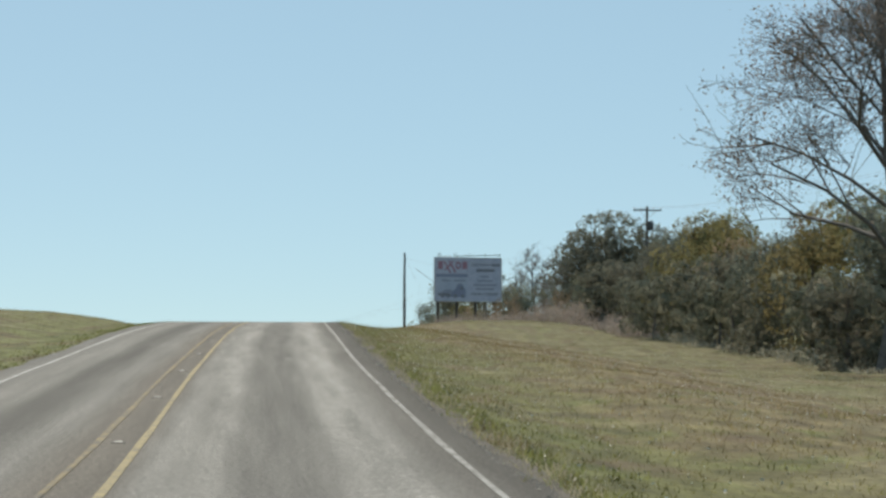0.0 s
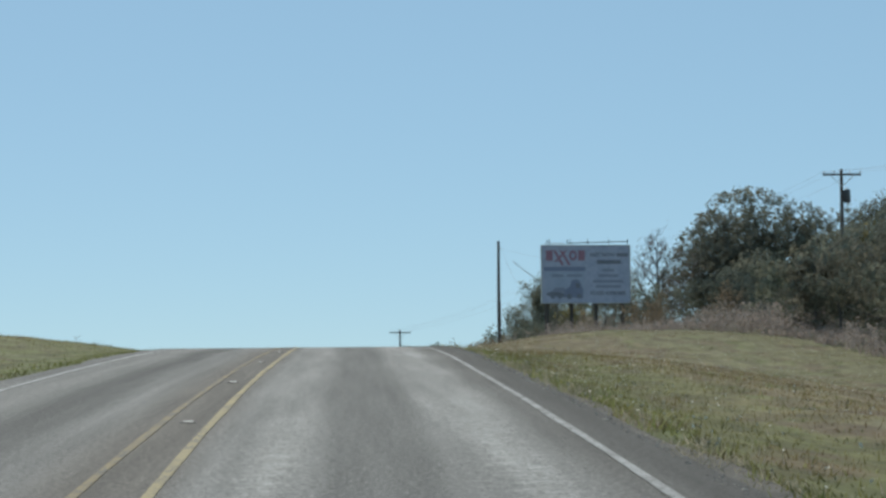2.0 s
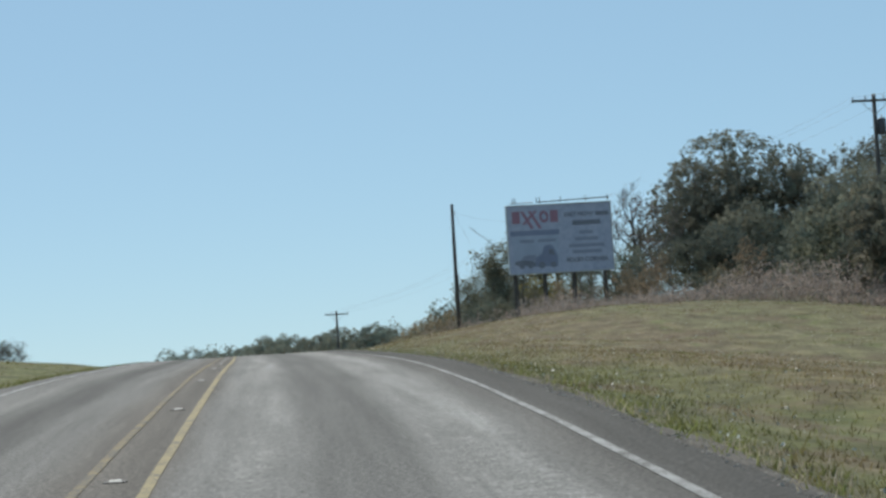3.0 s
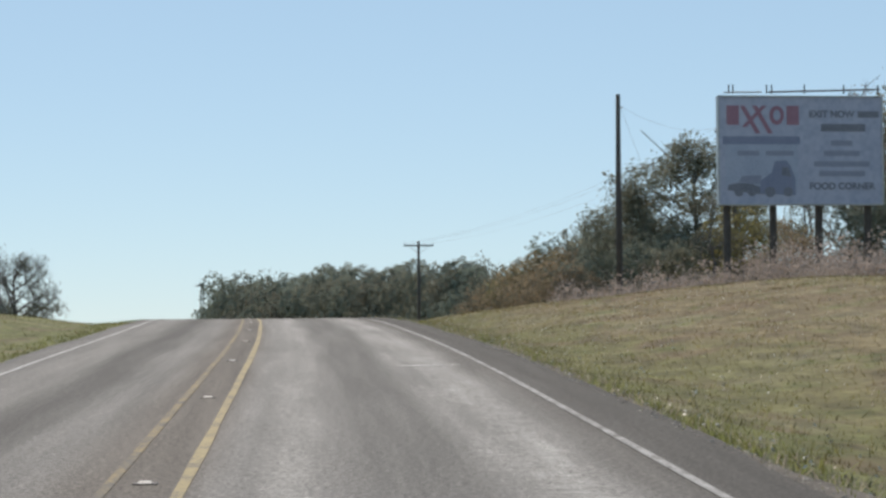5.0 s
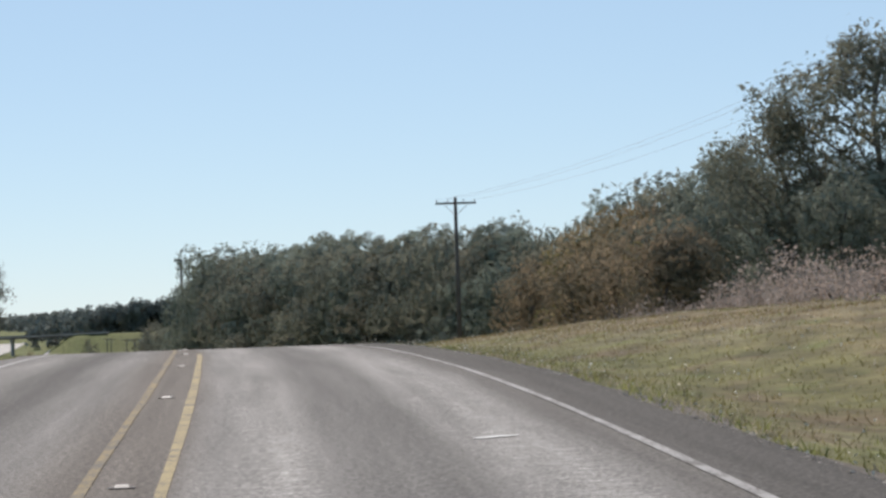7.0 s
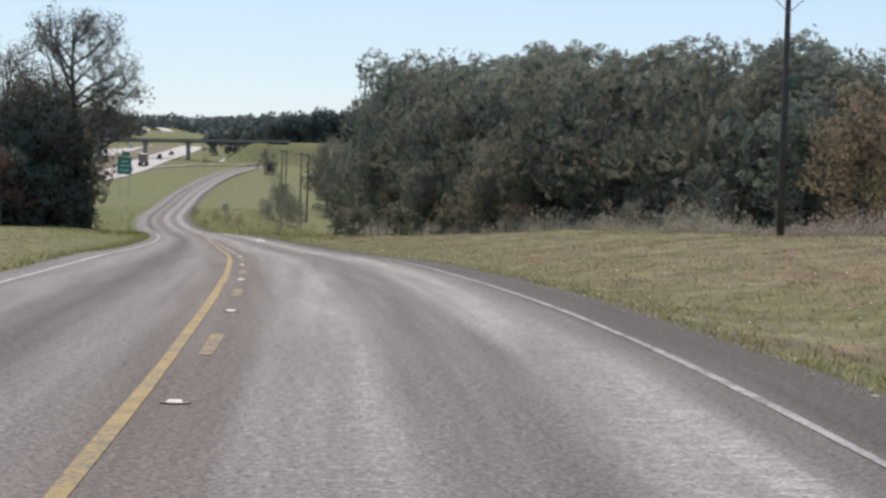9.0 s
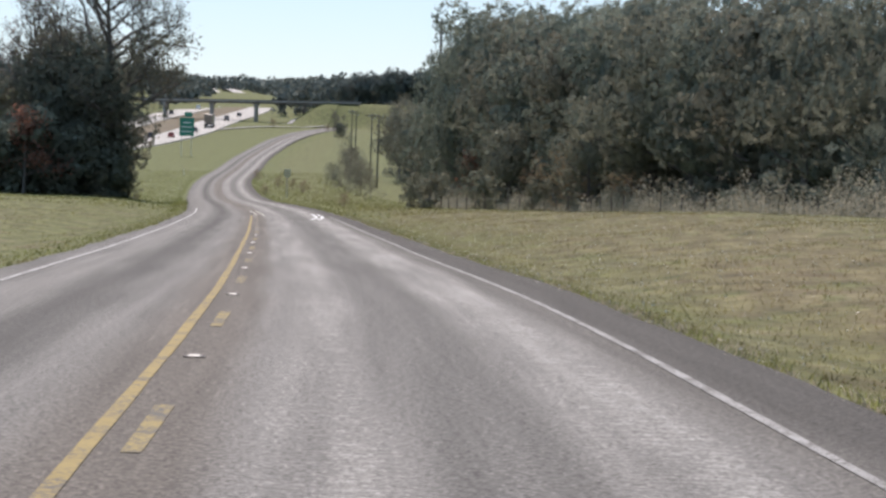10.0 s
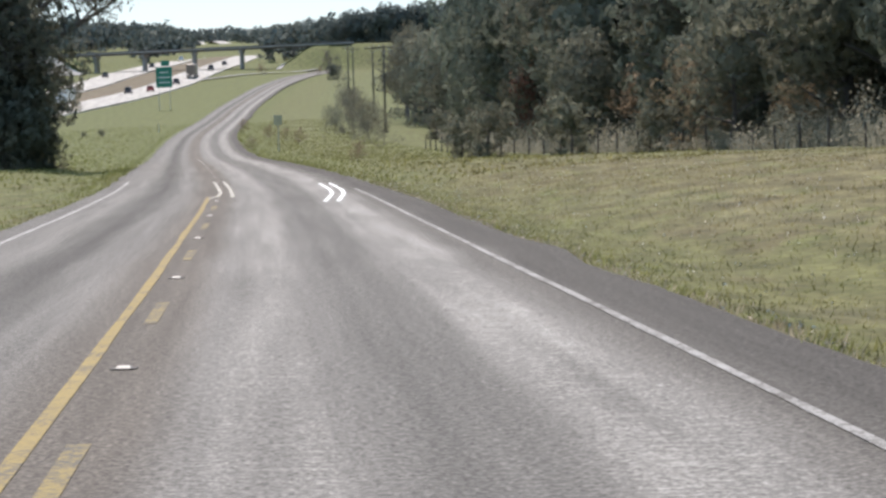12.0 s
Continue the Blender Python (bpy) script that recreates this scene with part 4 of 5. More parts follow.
# scattered brush and trees beside the far bends
for i in range(17):
    y = 632 + i * 17 + rnd.uniform(-4, 4)
    grove([(-24 - (y - 632) * .077 + rnd.uniform(-1.5, 1.5), y, "twiggy", rnd.uniform(.7, 1.3))])
for i in range(11):
    y = 700 + i * 8 + rnd.uniform(-3, 3)
    grove([(-25.5 - (y - 655) * .09 + rnd.uniform(-3.5, 2.5), y, ("twiggy", "twiggy", "scrub", "twiggy")[i % 4], (.8, .55, .3, .95)[i % 4] * rnd.uniform(.8, 1.2))])
grove([(-47.5, 940, "scrub", 1.0), (-49.5, 955, "twiggy", 1.6), (-66.5, 1150, "bush", 1.0), (-48.5, 752, "brush", .55), (-37, 690, "brush", .45),
       (-18.3, 530.6, "brush", .25), (-95.9, 1244, "brush", 1.0), (-68, 756, "scrub", .35), (-70.5, 756, "scrub", .3)])
grove([(-33, 660, "brush", .5), (-40.5, 705, "brush", .5), (-35.5, 640, "brush", .4), (-68, 1150, "winter", .75), (-66, 1160, "thin", .6), (-75, 1210, "brush", .8)])
for i in range(34):
    x = -84 + i * 1.9 + rnd.uniform(-2, 2)
    grove([(x, 1328 + rnd.random() * 60, "far", (.72 + .42 * min(1, (x + 84) / 30)) * rnd.uniform(.85, 1.1))])
far_spots = []
for i in range(120):
    y = 1290 + 900 * rnd.random() ** 1.4
    far_spots.append((float(high_x(y)) - 44 - rnd.random() * 90, y, rnd.uniform(.75, 1.4)))
for i in range(160):
    y = 2250 + rnd.random() * 1100
    far_spots.append((float(high_x(y)) + (-34 - rnd.random() * 55 if i % 2 else 9 + rnd.random() * 55), y, rnd.uniform(.8, 1.2)))
for i in range(150):
    y = 1400 + rnd.random() * 850
    far_spots.append((float(high_x(y)) + (-33 - rnd.random() * 30 if i % 5 < 2 else 11 + rnd.random() * 45), y, rnd.uniform(.6, 1.05)))
for i in range(260):
    y = 1750 + rnd.random() * 1000
    far_spots.append((float(high_x(y)) - 42 - rnd.random() * 190, y, rnd.uniform(1.0, 1.4)))
for i in range(230):
    y = 1420 + rnd.random() * 1200
    far_spots.append((float(high_x(y)) + 22 + rnd.random() * 200, y, rnd.uniform(.7, 1.25)))
for p in PROTO.values():
    for o in (*p.children_recursive, p):
        bpy.data.objects.remove(o)
rng = np.random.default_rng(77)
clumps, posts = [], []
for x, y, s in far_spots:
    z = land_at(x, y)
    posts.append(([Vector((x, y, z - .5)), Vector((x + .3, y, z + 4 * s)), Vector((x, y, z + 9 * s))], [.35 * s, .28 * s, .1 * s]))
    clumps += [(x + rnd.uniform(-4, 4) * s, y + rnd.uniform(-4, 4) * s, z + rnd.uniform(1.5, 10.5) * s, rnd.uniform(1.4, 2.4) * s) for _ in range(10)]
# crowns here and on the horizon carry the haze as leaf colour
tagged(new("distant_trees", leaf_mesh(rng, clumps, 92000, 1.15, LEAF["far"], "distant_trees")), "distant green trees beside the highway, bluish haze in their leaf colour", "trees", kind="stuff")
tagged(new("distant_trunks", wood_mesh(posts, 4)), "trunks of the distant trees", "trunks", kind="stuff")
xs, ys = rng.uniform(-900, 300, 2600), rng.uniform(2400, 4700, 2600)
keep = np.abs(xs - high_x(ys) + 12) > 27
hills = [(x, y, float(land(x, y)) + 8, 9) for x, y in zip(xs[keep], ys[keep])]
hills += [(x, y, 10 + 18 * rng.random() ** 1.3, 9) for x, y in zip(rng.uniform(-1150, 250, 1300), rng.uniform(4700, 4940, 1300))]
tagged(new("distant_woods", leaf_mesh(rng, hills, 60000, 3.6, LEAF["far"], "distant_woods")), "far green woods along the horizon, bluish haze in their leaf colour", "woods", kind="stuff")


# ---- hoarding ----
def text_part(words, size, at, mat, parent, name="lettering"):
    cu = bpy.data.curves.new(name, "FONT")
    cu.body, cu.size, cu.align_x, cu.align_y, cu.extrude, cu.offset = words, size, "CENTER", "CENTER", 0.004, 0.012
    tmp = bpy.data.objects.new("tmp", cu)
    me = bpy.data.meshes.new_from_object(tmp)
    bpy.data.objects.remove(tmp)
    me.materials.append(mat)
    ob = new(name, me)
    ob.parent = parent
    ob.matrix_basis = pose(*at, 90, 0, 0)
    return ob


def slab(points, depth, mat, parent, name, label=""):
    """A flat piece from an outline in the xz plane, depth thick towards -y."""
    bm = bmesh.new()
    f = bm.faces.new([bm.verts.new((x, 0, z)) for x, z in points])
    ext = bmesh.ops.extrude_face_region(bm, geom=[f])
    bmesh.ops.translate(bm, vec=(0, -depth, 0), verts=[v for v in ext["geom"] if isinstance(v, bmesh.types.BMVert)])
    bmesh.ops.recalc_face_normals(bm, faces=bm.faces)
    return part(name, bm, mat, parent, label)


def hoarding(x, y, z_low, wide, high):
    g = land_at(x, y)
    top = thing("billboard", pose(x, y, g, 0, 0, 5), "faded white roadside billboard with red and blue print on dark posts", "billboard")
    lo = z_low - g
    face = part("panel", box(wide, .22, high, (0, 0, lo), .02), MAT_BOARD, top, "faded white printed panel")
    d = -.115
    for px in (-wide * .44, -wide * .16, wide * .12, wide * .42):
        part("post", tube([(px, .26, -.4), (px, .26, lo + high * .9)], [.15, .13], 8), MAT_POLE, top, "dark timber post")
    for pz in (.15, .5, .85):
        part("rail", box(wide * .96, .08, .14, (0, .16, lo + high * pz)), MAT_POLE, top)
    # frame round the panel
    for px in (-wide / 2, wide / 2):
        part("frame_side", box(.07, .27, high + .06, (px, -.01, lo - .03), .01), MAT_METAL, top)
    for pz in (lo - .05, lo + high):
        part("frame_rail", box(wide, .27, .06, (0, -.01, pz), .01), MAT_METAL, top)
    # lamp rail along the top edge
    part("lamp_rail", tube([(-wide * .47, -.25, lo + high + .16), (-wide * .24, -.25, lo + high + .18)], [.03, .03]), MAT_METAL, top)
    part("lamp_rail", tube([(-wide * .2, -.25, lo + high + .18), (wide * .48, -.25, lo + high + .3)], [.035, .035]), MAT_DARKMETAL, top)
    for px in (-.44, -.415, -.21, -.18, .02, .26, .47):
        part("lamp_stub", box(.05, .05, .34, (px * wide, -.25, lo + high + .12), .008), MAT_DARKMETAL, top)

    def bar(cx, cz, w, h, mat, name="print_bar"):
        return part(name, box(w * wide, .012, h * high, (cx * wide, d, lo + (cz - h / 2) * high)), mat, face)

    def shape(pts, mat, name="print_shape"):
        ob = slab([((px - .5) * wide, lo + pz * high) for px, pz in pts], .01, mat, face, name)
        ob.location.y = d + .004
        return ob
    bar(-.24, .595, .47, .075, MAT_BLUE)
    bar(-.24, .36, .44, .42, MAT_PALE, "print_panel").location.y = .002
    # red emblem: plain blocks, a ring and crossed strokes
    for a, b in ((.05, .125), (.415, .49)):
        shape([(a, .74), (b, .74), (b, .92), (a, .92)], MAT_RED, "emblem_block")
    for a in (.13, .205):
        shape([(a + .095, .66), (a + .125, .66), (a + .03, .92), (a, .92)], MAT_RED, "emblem_stroke")
    shape([(.14, .72), (.17, .72), (.295, .92), (.265, .92)], MAT_RED, "emblem_stroke").location.y = d - .004
    ring = [(.355 + .045 * math.cos(k * math.pi / 8), .83 + .09 * math.sin(k * math.pi / 8)) for k in range(16)]
    core = [(.355 + .022 * math.cos(k * math.pi / 8), .83 + .05 * math.sin(k * math.pi / 8)) for k in range(16)]
    shape(ring, MAT_RED, "emblem_ring")
    shape(core, MAT_BOARD, "emblem_core").location.y = d - .004
    # lorry picture: flat bed, cab, windscreen, bonnet and wheels as plain shapes
    shape([(.05, .13), (.27, .09), (.27, .15), (.20, .19), (.12, .20), (.06, .18)], MAT_INK)
    shape([(.12, .21), (.25, .18), (.26, .27), (.14, .26)], MAT_FAINT)
    shape([(.25, .10), (.465, .08), (.465, .24), (.435, .36), (.41, .41), (.34, .40), (.32, .29), (.25, .22)], MAT_BLUE)
    shape([(.38, .27), (.44, .25), (.425, .34), (.385, .35)], MAT_INK).location.y = d - .002
    for cx, r in ((.12, .028), (.2, .028), (.31, .034), (.42, .03)):
        shape([(cx + r * math.cos(k * math.pi / 6), .115 + r * 1.5 * math.sin(k * math.pi / 6)) for k in range(12)], MAT_INK, "print_wheel").location.y = d - .002
    bar(-.32, .475, .13, .045, MAT_FAINT)
    bar(-.13, .475, .17, .045, MAT_FAINT)
    # right half
    text_part("EXIT NOW", .36, (wide * .19, d - .006, lo + high * .84), MAT_INK, face)
    bar(.415, .84, .13, .06, MAT_INK)
    bar(.26, .715, .27, .07, MAT_INK)
    for cz, w, m in ((.57, .13, MAT_FAINT), (.475, .22, MAT_FAINT), (.375, .34, MAT_FAINT), (.285, .28, MAT_FAINT)):
        bar(.25, cz, w, .05, m)
    text_part("FOOD CORNER", .36, (wide * .25, d - .006, lo + high * .165), MAT_INK, face)
    return top


hoarding(20.6, 266.8, 15.8, 6.45, 4.1)


# ---- poles and wires ----
def utility_pole(x, y, arm_z, turn=0.0, can=False, arm=2.44, above=.35, sunk=0.4):
    g = land_at(x, y)
    h = arm_z - g
    top = thing("utility_pole", pose(x, y, g, 0, 0, turn), "weathered wooden utility pole with a crossarm" + (" and a dark transformer" if can else ""), "utility pole", "power line")
    part("pole", tube([(0, 0, -sunk), (0, 0, h * .5), (0, 0, h + above)], [.15, .125, .1], 10), MAT_POLE, top, smooth=True)
    a = part("crossarm", box(arm, .10, .12, (0, -.15, h - .06), .01), MAT_POLE, top)
    for s in (-1, 1):
        part("brace", tube([(s * .75, -.19, h - .04), (0, -.14, h - .75)], [.02, .02], 5), MAT_METAL, top)
    for px in (-arm * .47, -arm * .2, arm * .2, arm * .47):
        part("insulator", tube([(px, -.15, h + .06), (px, -.15, h + .12), (px, -.15, h + .15), (px, -.15, h + .22)], [.02, .03, .055, .035], 8), MAT_CERAMIC, a)
    if can:
        t = part("transformer", tube([(.32, -.05, h - 1.75), (.32, -.05, h - 1.70), (.32, -.05, h - .98), (.32, -.05, h - .9)], [.18, .22, .22, .14], 12), MAT_DARKMETAL, top, "dark grey transformer can", True)
        part("bushing", tube([(.32, -.05, h - .9), (.32, -.05, h - .72)], [.03, .02], 6), MAT_CERAMIC, t)
    return [Matrix(pose(x, y, g, 0, 0, turn)) @ Vector((px, -.15, h + .2)) for px in (-arm * .47, -arm * .2, arm * .2, arm * .47)]


def wire(a, b, sag, name="power_cable", r=.005, label="thin sagging overhead cable"):
    a, b = Vector(a), Vector(b)
    pts = [a.lerp(b, i / 14) - Vector((0, 0, sag * 4 * (i / 14) * (1 - i / 14))) for i in range(15)]
    me = bpy.data.meshes.new(name)
    bm = tube(pts, [r] * 15, 4)
    bm.to_mesh(me)
    bm.free()
    me.materials.append(MAT_WIRE)
    return tagged(new(name, me), label, "cable", "overhead cables")


pins_0 = utility_pole(44, 140, 19.0, 0)
pins_b = utility_pole(33.9, 238.3, 22.2, 4, True)
pins_c = utility_pole(26.5, 322, 22.8, 10, True)
pins_d = utility_pole(10.8, 389.7, 18.72, 6)
for k in (0, 1, 3):
    wire(pins_0[k], pins_b[k], 1.2)
    wire(pins_b[k], pins_c[k], 1.0)
    wire(pins_c[k], pins_d[k], 1.0)
g = land_at(15.35, 282.5)
tall_pole = thing("service_pole", pose(15.35, 282.5, g, 0, 0, 0), "tall bare weathered wooden pole standing in dry grass", "utility pole", "power line")
part("pole", tube([(0, 0, -.4), (-.02, 0, 4), (0, 0, 21.45 - g)], [.15, .13, .1], 10), MAT_POLE, tall_pole, smooth=True)
part("bracket", box(.22, .06, .06, (.12, 0, 20.85 - g), .01), MAT_METAL, tall_pole)
part("conduit", tube([(.1, -.1, 0), (.1, -.09, 4.5)], [.025, .025], 6), MAT_DARKMETAL, tall_pole)
wire((15.5, 282.5, 20.9), pins_c[0], .5)
wire((15.5, 282.5, 20.8), (20.5, 299, land_at(20.5, 299) + 2), .25, label="slanting guy wire of a wooden pole")
wire((16.6, 284.5, 20.0), (20.2, 291, 18.0), .05, "guy_guard", .022, "pale sleeve on a guy wire")
for x, y, z in ((-27.9, 723, 9.2), (-43.9, 901, 8.4), (-45.6, 912, 8.6), (-34, 800, 8.8)):
    utility_pole(x, y, z, 8)
for x, y, z in ((-16.95, 668, 21.8), (-19.9, 735, 23.2)):
    utility_pole(x, y, z, 8)

# ---- signs beside the far bends ----
def post_sign(name, x, y, turn, panel_w, panel_h, low, mat, label, posts):
    g = land_at(x, y)
    top = thing(name, pose(x, y, g, 0, 0, turn), label, "road sign")
    for px in posts:
        part("post", box(.10, .08, low + panel_h * .9 + .3, (px, .08, -.3), .01), MAT_METAL, top)
    p = part("panel", box(panel_w, .05, panel_h, (0, 0, low), .02), mat, top)
    return top, p


_, p = post_sign("guide_sign", -84.4, 940, 4, 3.2, 4.1, 4.5, MAT_GREEN, "green highway guide sign on two steel posts", (-1.1, 1.1))
part("exit_tab", box(1.7, .05, 1.1, (.3, 0, 8.75), .02), MAT_GREEN, _)
part("tab_post", box(.08, .06, 1.3, (.3, .06, 8.3), .01), MAT_METAL, _)
for cz, w in ((5.4, 2.2), (6.4, 2.5), (7.4, 1.8)):
    part("print_bar", box(w, .02, .2, (0, -.03, cz)), MAT_WHITE_FRESH, p)
post_sign("small_sign", -31.8, 627, 6, .76, .9, 2.3, MAT_SIGNBACK, "small square sign seen from its bare back on a thin post", (0,))
post_sign("delineator", -62.5, 772, 0, .2, .3, 1.0, MAT_SIGNBACK, "small roadside marker on a thin post", (0,))


# ---- overpass and traffic ----
def overpass(y):
    top = thing("overpass", pose(0, y, 0), "grey concrete overpass on round piers across the highway", "bridge")
    ends = [(-190, 7.4), (-72, 9.3)]

    def beam(name, z_off, h, d, mat):
        bm = bmesh.new()
        vs = []
        for x, z in ends:
            for yy in (-d / 2, d / 2):
                for zz in (z + z_off, z + z_off + h):
                    vs.append(bm.verts.new((x, yy, zz)))
        bmesh.ops.convex_hull(bm, input=vs)
        return part(name, bm, mat, top)
    beam("girder", -1.15, .7, 9, MAT_SHADYSTEEL)
    beam("deck", -.5, .35, 11, MAT_CONCRETE)
    for yy in (-5.3, 5.3):
        b = beam("parapet", -.15, .35, .3, MAT_SHADYSTEEL)
        b.location.y = yy
    for x in (-108.7, -124.4, -141, -157):
        z = 7.4 + (x + 190) / 118 * 1.9
        base = land_at(x, y) - .5
        for yy in (-3, 3):
            part("pier", tube([(x, yy, base), (x, yy, z - 1.9)], [.45, .45], 10), MAT_CONCRETE, top)
        part("pier_cap", box(1.3, 9, .8, (x, 0, z - 2.0), .1), MAT_CONCRETE, top)


overpass(1310)
gx, gy = np.meshgrid(np.linspace(-95.5, -93.5, 8), np.linspace(1286, 1306, 7))
V = np.stack([gx.ravel(), gy.ravel(), land(gx.ravel(), gy.ravel()) + .3], 1)
tagged(mesh_object("riprap", V.tolist(), [(i * 8 + k, i * 8 + k + 1, i * 8 + k + 9, i * 8 + k + 8) for i in range(6) for k in range(7)], MAT_CONCRETE), "pale concrete slope under the end of the overpass", "embankment", kind="structure")
gx = np.linspace(-177, -158, 8) + 0 * gy
V = np.stack([gx.ravel(), gy.ravel() - 5, land(gx.ravel(), gy.ravel() - 5) + .3], 1)
tagged(mesh_object("riprap", V.tolist(), [(i * 8 + k, i * 8 + k + 1, i * 8 + k + 9, i * 8 + k + 8) for i in range(6) for k in range(7)], MAT_RAMP), "pale concrete slope under the far end of the overpass", "embankment", kind="structure")
ramp_spots = [(-110, 1190), (-106, 1212), (-101, 1236), (-95, 1255), (-88, 1268), (-80.5, 1278)]
V = [(x + o * .35, y - o, land_at(x, y) + .25) for x, y in ramp_spots for o in (3, -3)]
tagged(mesh_object("road", V, [(2 * i, 2 * i + 1, 2 * i + 3, 2 * i + 2) for i in range(len(ramp_spots) - 1)], MAT_RAMP), "pale ramp road from the highway to the side road", "road", kind="structure")


def wheels(parent, spots, r, w):
    for x, y in spots:
        t = part("wheel", tube([(x - w / 2, y, r), (x + w / 2, y, r)], [r, r], 12), MAT_RUBBER, parent)
        part("rim", tube([(x - w / 2 - .01, y, r), (x + w / 2 + .01, y, r)], [r * .55, r * .55], 8), MAT_METAL, t)


def car(x, y, paint, turn, tall=0.0):
    top = thing("car", pose(x, y, float(high_z(y)) + .06, 0, 0, turn), f"{paint} car on the distant highway", "car", "highway traffic")
    part("body", box(1.8, 4.5, .65, (0, 0, .3), .12), MAT_CAR[paint], top)
    bm = bmesh.new()
    h = .62 + tall
    vs = [bm.verts.new(v) for v in ((-.82, -2.0, .93), (.82, -2.0, .93), (-.82, 1.2, .93), (.82, 1.2, .93), (-.66, -1.6, .93 + h), (.66, -1.6, .93 + h), (-.66, .3, .93 + h), (.66, .3, .93 + h))]
    bmesh.ops.convex_hull(bm, input=vs)
    c = part("cabin", bm, MAT_CAR[paint], top)
    part("rear_window", box(1.2, .04, .36, (0, -1.86, 1.02 + tall / 2)), MAT_GLASS, c)
    for s in (-1, 1):
        part("side_window", box(.04, 1.7, .36, (s * .76, -.6, 1.0 + tall / 2)), MAT_GLASS, c)
        part("tail_lamp", box(.25, .05, .16, (s * .72, -2.25, .7)), MAT_RED, top)
    wheels(top, [(sx * .82, sy) for sx in (-1, 1) for sy in (-1.4, 1.4)], .33, .2)


def semi_truck(x, y, paint, turn):
    top = thing("semi_truck", pose(x, y, float(high_z(y)) + .06, 0, 0, turn), f"semi-trailer truck with a {paint} box trailer on the highway", "truck", "highway traffic")
    t = part("trailer", box(2.55, 14, 2.75, (0, -2, 1.25), .05), MAT_CAR[paint], top)
    part("trailer_door", box(2.4, .05, 2.6, (0, -9.01, 1.32)), MAT_CAR[paint], t)
    part("chassis", box(1.1, 15, .3, (0, 0, .9)), MAT_DARKMETAL, top)
    part("cab", box(2.4, 3.2, 2.8, (0, 7.2, .9), .2), MAT_CAR["white" if paint != "white" else "dark"], top)
    part("bumper_bar", box(2.3, .1, .12, (0, -8.9, .6)), MAT_DARKMETAL, top)
    wheels(top, [(sx * 1.05, sy) for sx in (-1, 1) for sy in (-7.6, -6.3, 4.6, 5.9, 8.3)], .5, .5)


semi_truck(float(high_x(978)) - 2, 978, "white", 3)
semi_truck(float(high_x(1215)) + 1.8, 1215, "brown", 4)
for y, o, paint, tall in ((1085, -2.2, "dark", .25), (1100, 1.6, "red", 0), (1290, 1.8, "dark", .3), (1350, -25 + 2, "dark", .2), (1360, 1.5, "dark", 0), (1240, -27, "dark", .1), (1500, -23, "white", .3), (1160, 2, "dark", .1)):
    car(float(high_x(y)) + o, y, paint, 5, tall)


# ---- fence in front of the woods ----
def fence():
    top = thing("fence", pose(0, 0, 0), "old barbed-wire fence on grey wooden posts before the woods", "fence")
    rf = random.Random(9)
    spots = []
    for i in range(40):
        y = 424 + i * 4.4
        x = float(front(y)) - 4.45 * min(1, max(.4, (y - 420) / 60)) - (y > 500) * (y - 500) * .05
        h = 1.05 + rf.uniform(-.2, .15)
        z = land_at(x, y)
        spots.append((x, y, z))
        part("post", tube([(x, y, z - .3), (x + rf.uniform(-.05, .05), y, z + h)], [.055, .045], 6), MAT_POLE, top)
    for hz in (.4, .7, 1.0):
        part("wire_strand", tube([(x, y, z + hz) for x, y, z in spots], [.006] * len(spots), 3), MAT_WIRE, top)


fence()


# ---- centre markers and painted arrows ----
proto = thing("road_marker", pose(0, 0, 0), "small raised pavement marker on a dark bitumen pad", "road marker", "centre markers")
part("pad", box(.17, .14, .006, (0, 0, 0), .002), MAT_TAR, proto)
bm = bmesh.new()
bmesh.ops.convex_hull(bm, input=[bm.verts.new(v) for v in ((-.05, -.05, .006), (.05, -.05, .006), (-.05, .05, .006), (.05, .05, .006), (-.04, -.026, .019), (.04, -.026, .019), (-.04, .026, .019), (.04, .026, .019))])
part("reflector", bm, MAT_MARKER, proto)
for k in range(0, 60):
    y = PITCH * k + PHASE
    copy_thing(proto, pose(float(road_x(y)) - .25 + rnd.uniform(-.02, .02), y, float(road_z(y)) + .004, math.degrees(math.atan(float(road_z(y + 1) - road_z(y)))), 0, rnd.uniform(-6, 6)))
for o in (*proto.children_recursive, proto):
    bpy.data.objects.remove(o)


def on_road(u, y, lift):
    """A point on the carriageway, u metres from its centre."""
    h = float(road_x(y + 1) - road_x(y))
    return (float(road_x(y)) + u, y - u * h, float(road_z(y)) + lift)


def stroke(points, width, mat, label):
    """A painted stroke on the road through points (offset, distance along the road)."""
    pts = []
    for (u0, y0), (u1, y1) in zip(points, points[1:]):
        pts += [(u0 + (u1 - u0) * k / 5, y0 + (y1 - y0) * k / 5) for k in range(5)]
    pts.append(points[-1])
    V = [on_road(u + s, y, .009) for u, y in pts for s in (-width / 2, width / 2)]
    tagged(mesh_object("painted_stroke", V, [(2 * i, 2 * i + 1, 2 * i + 3, 2 * i + 2) for i in range(len(pts) - 1)], mat), label, "road marking", kind="structure")


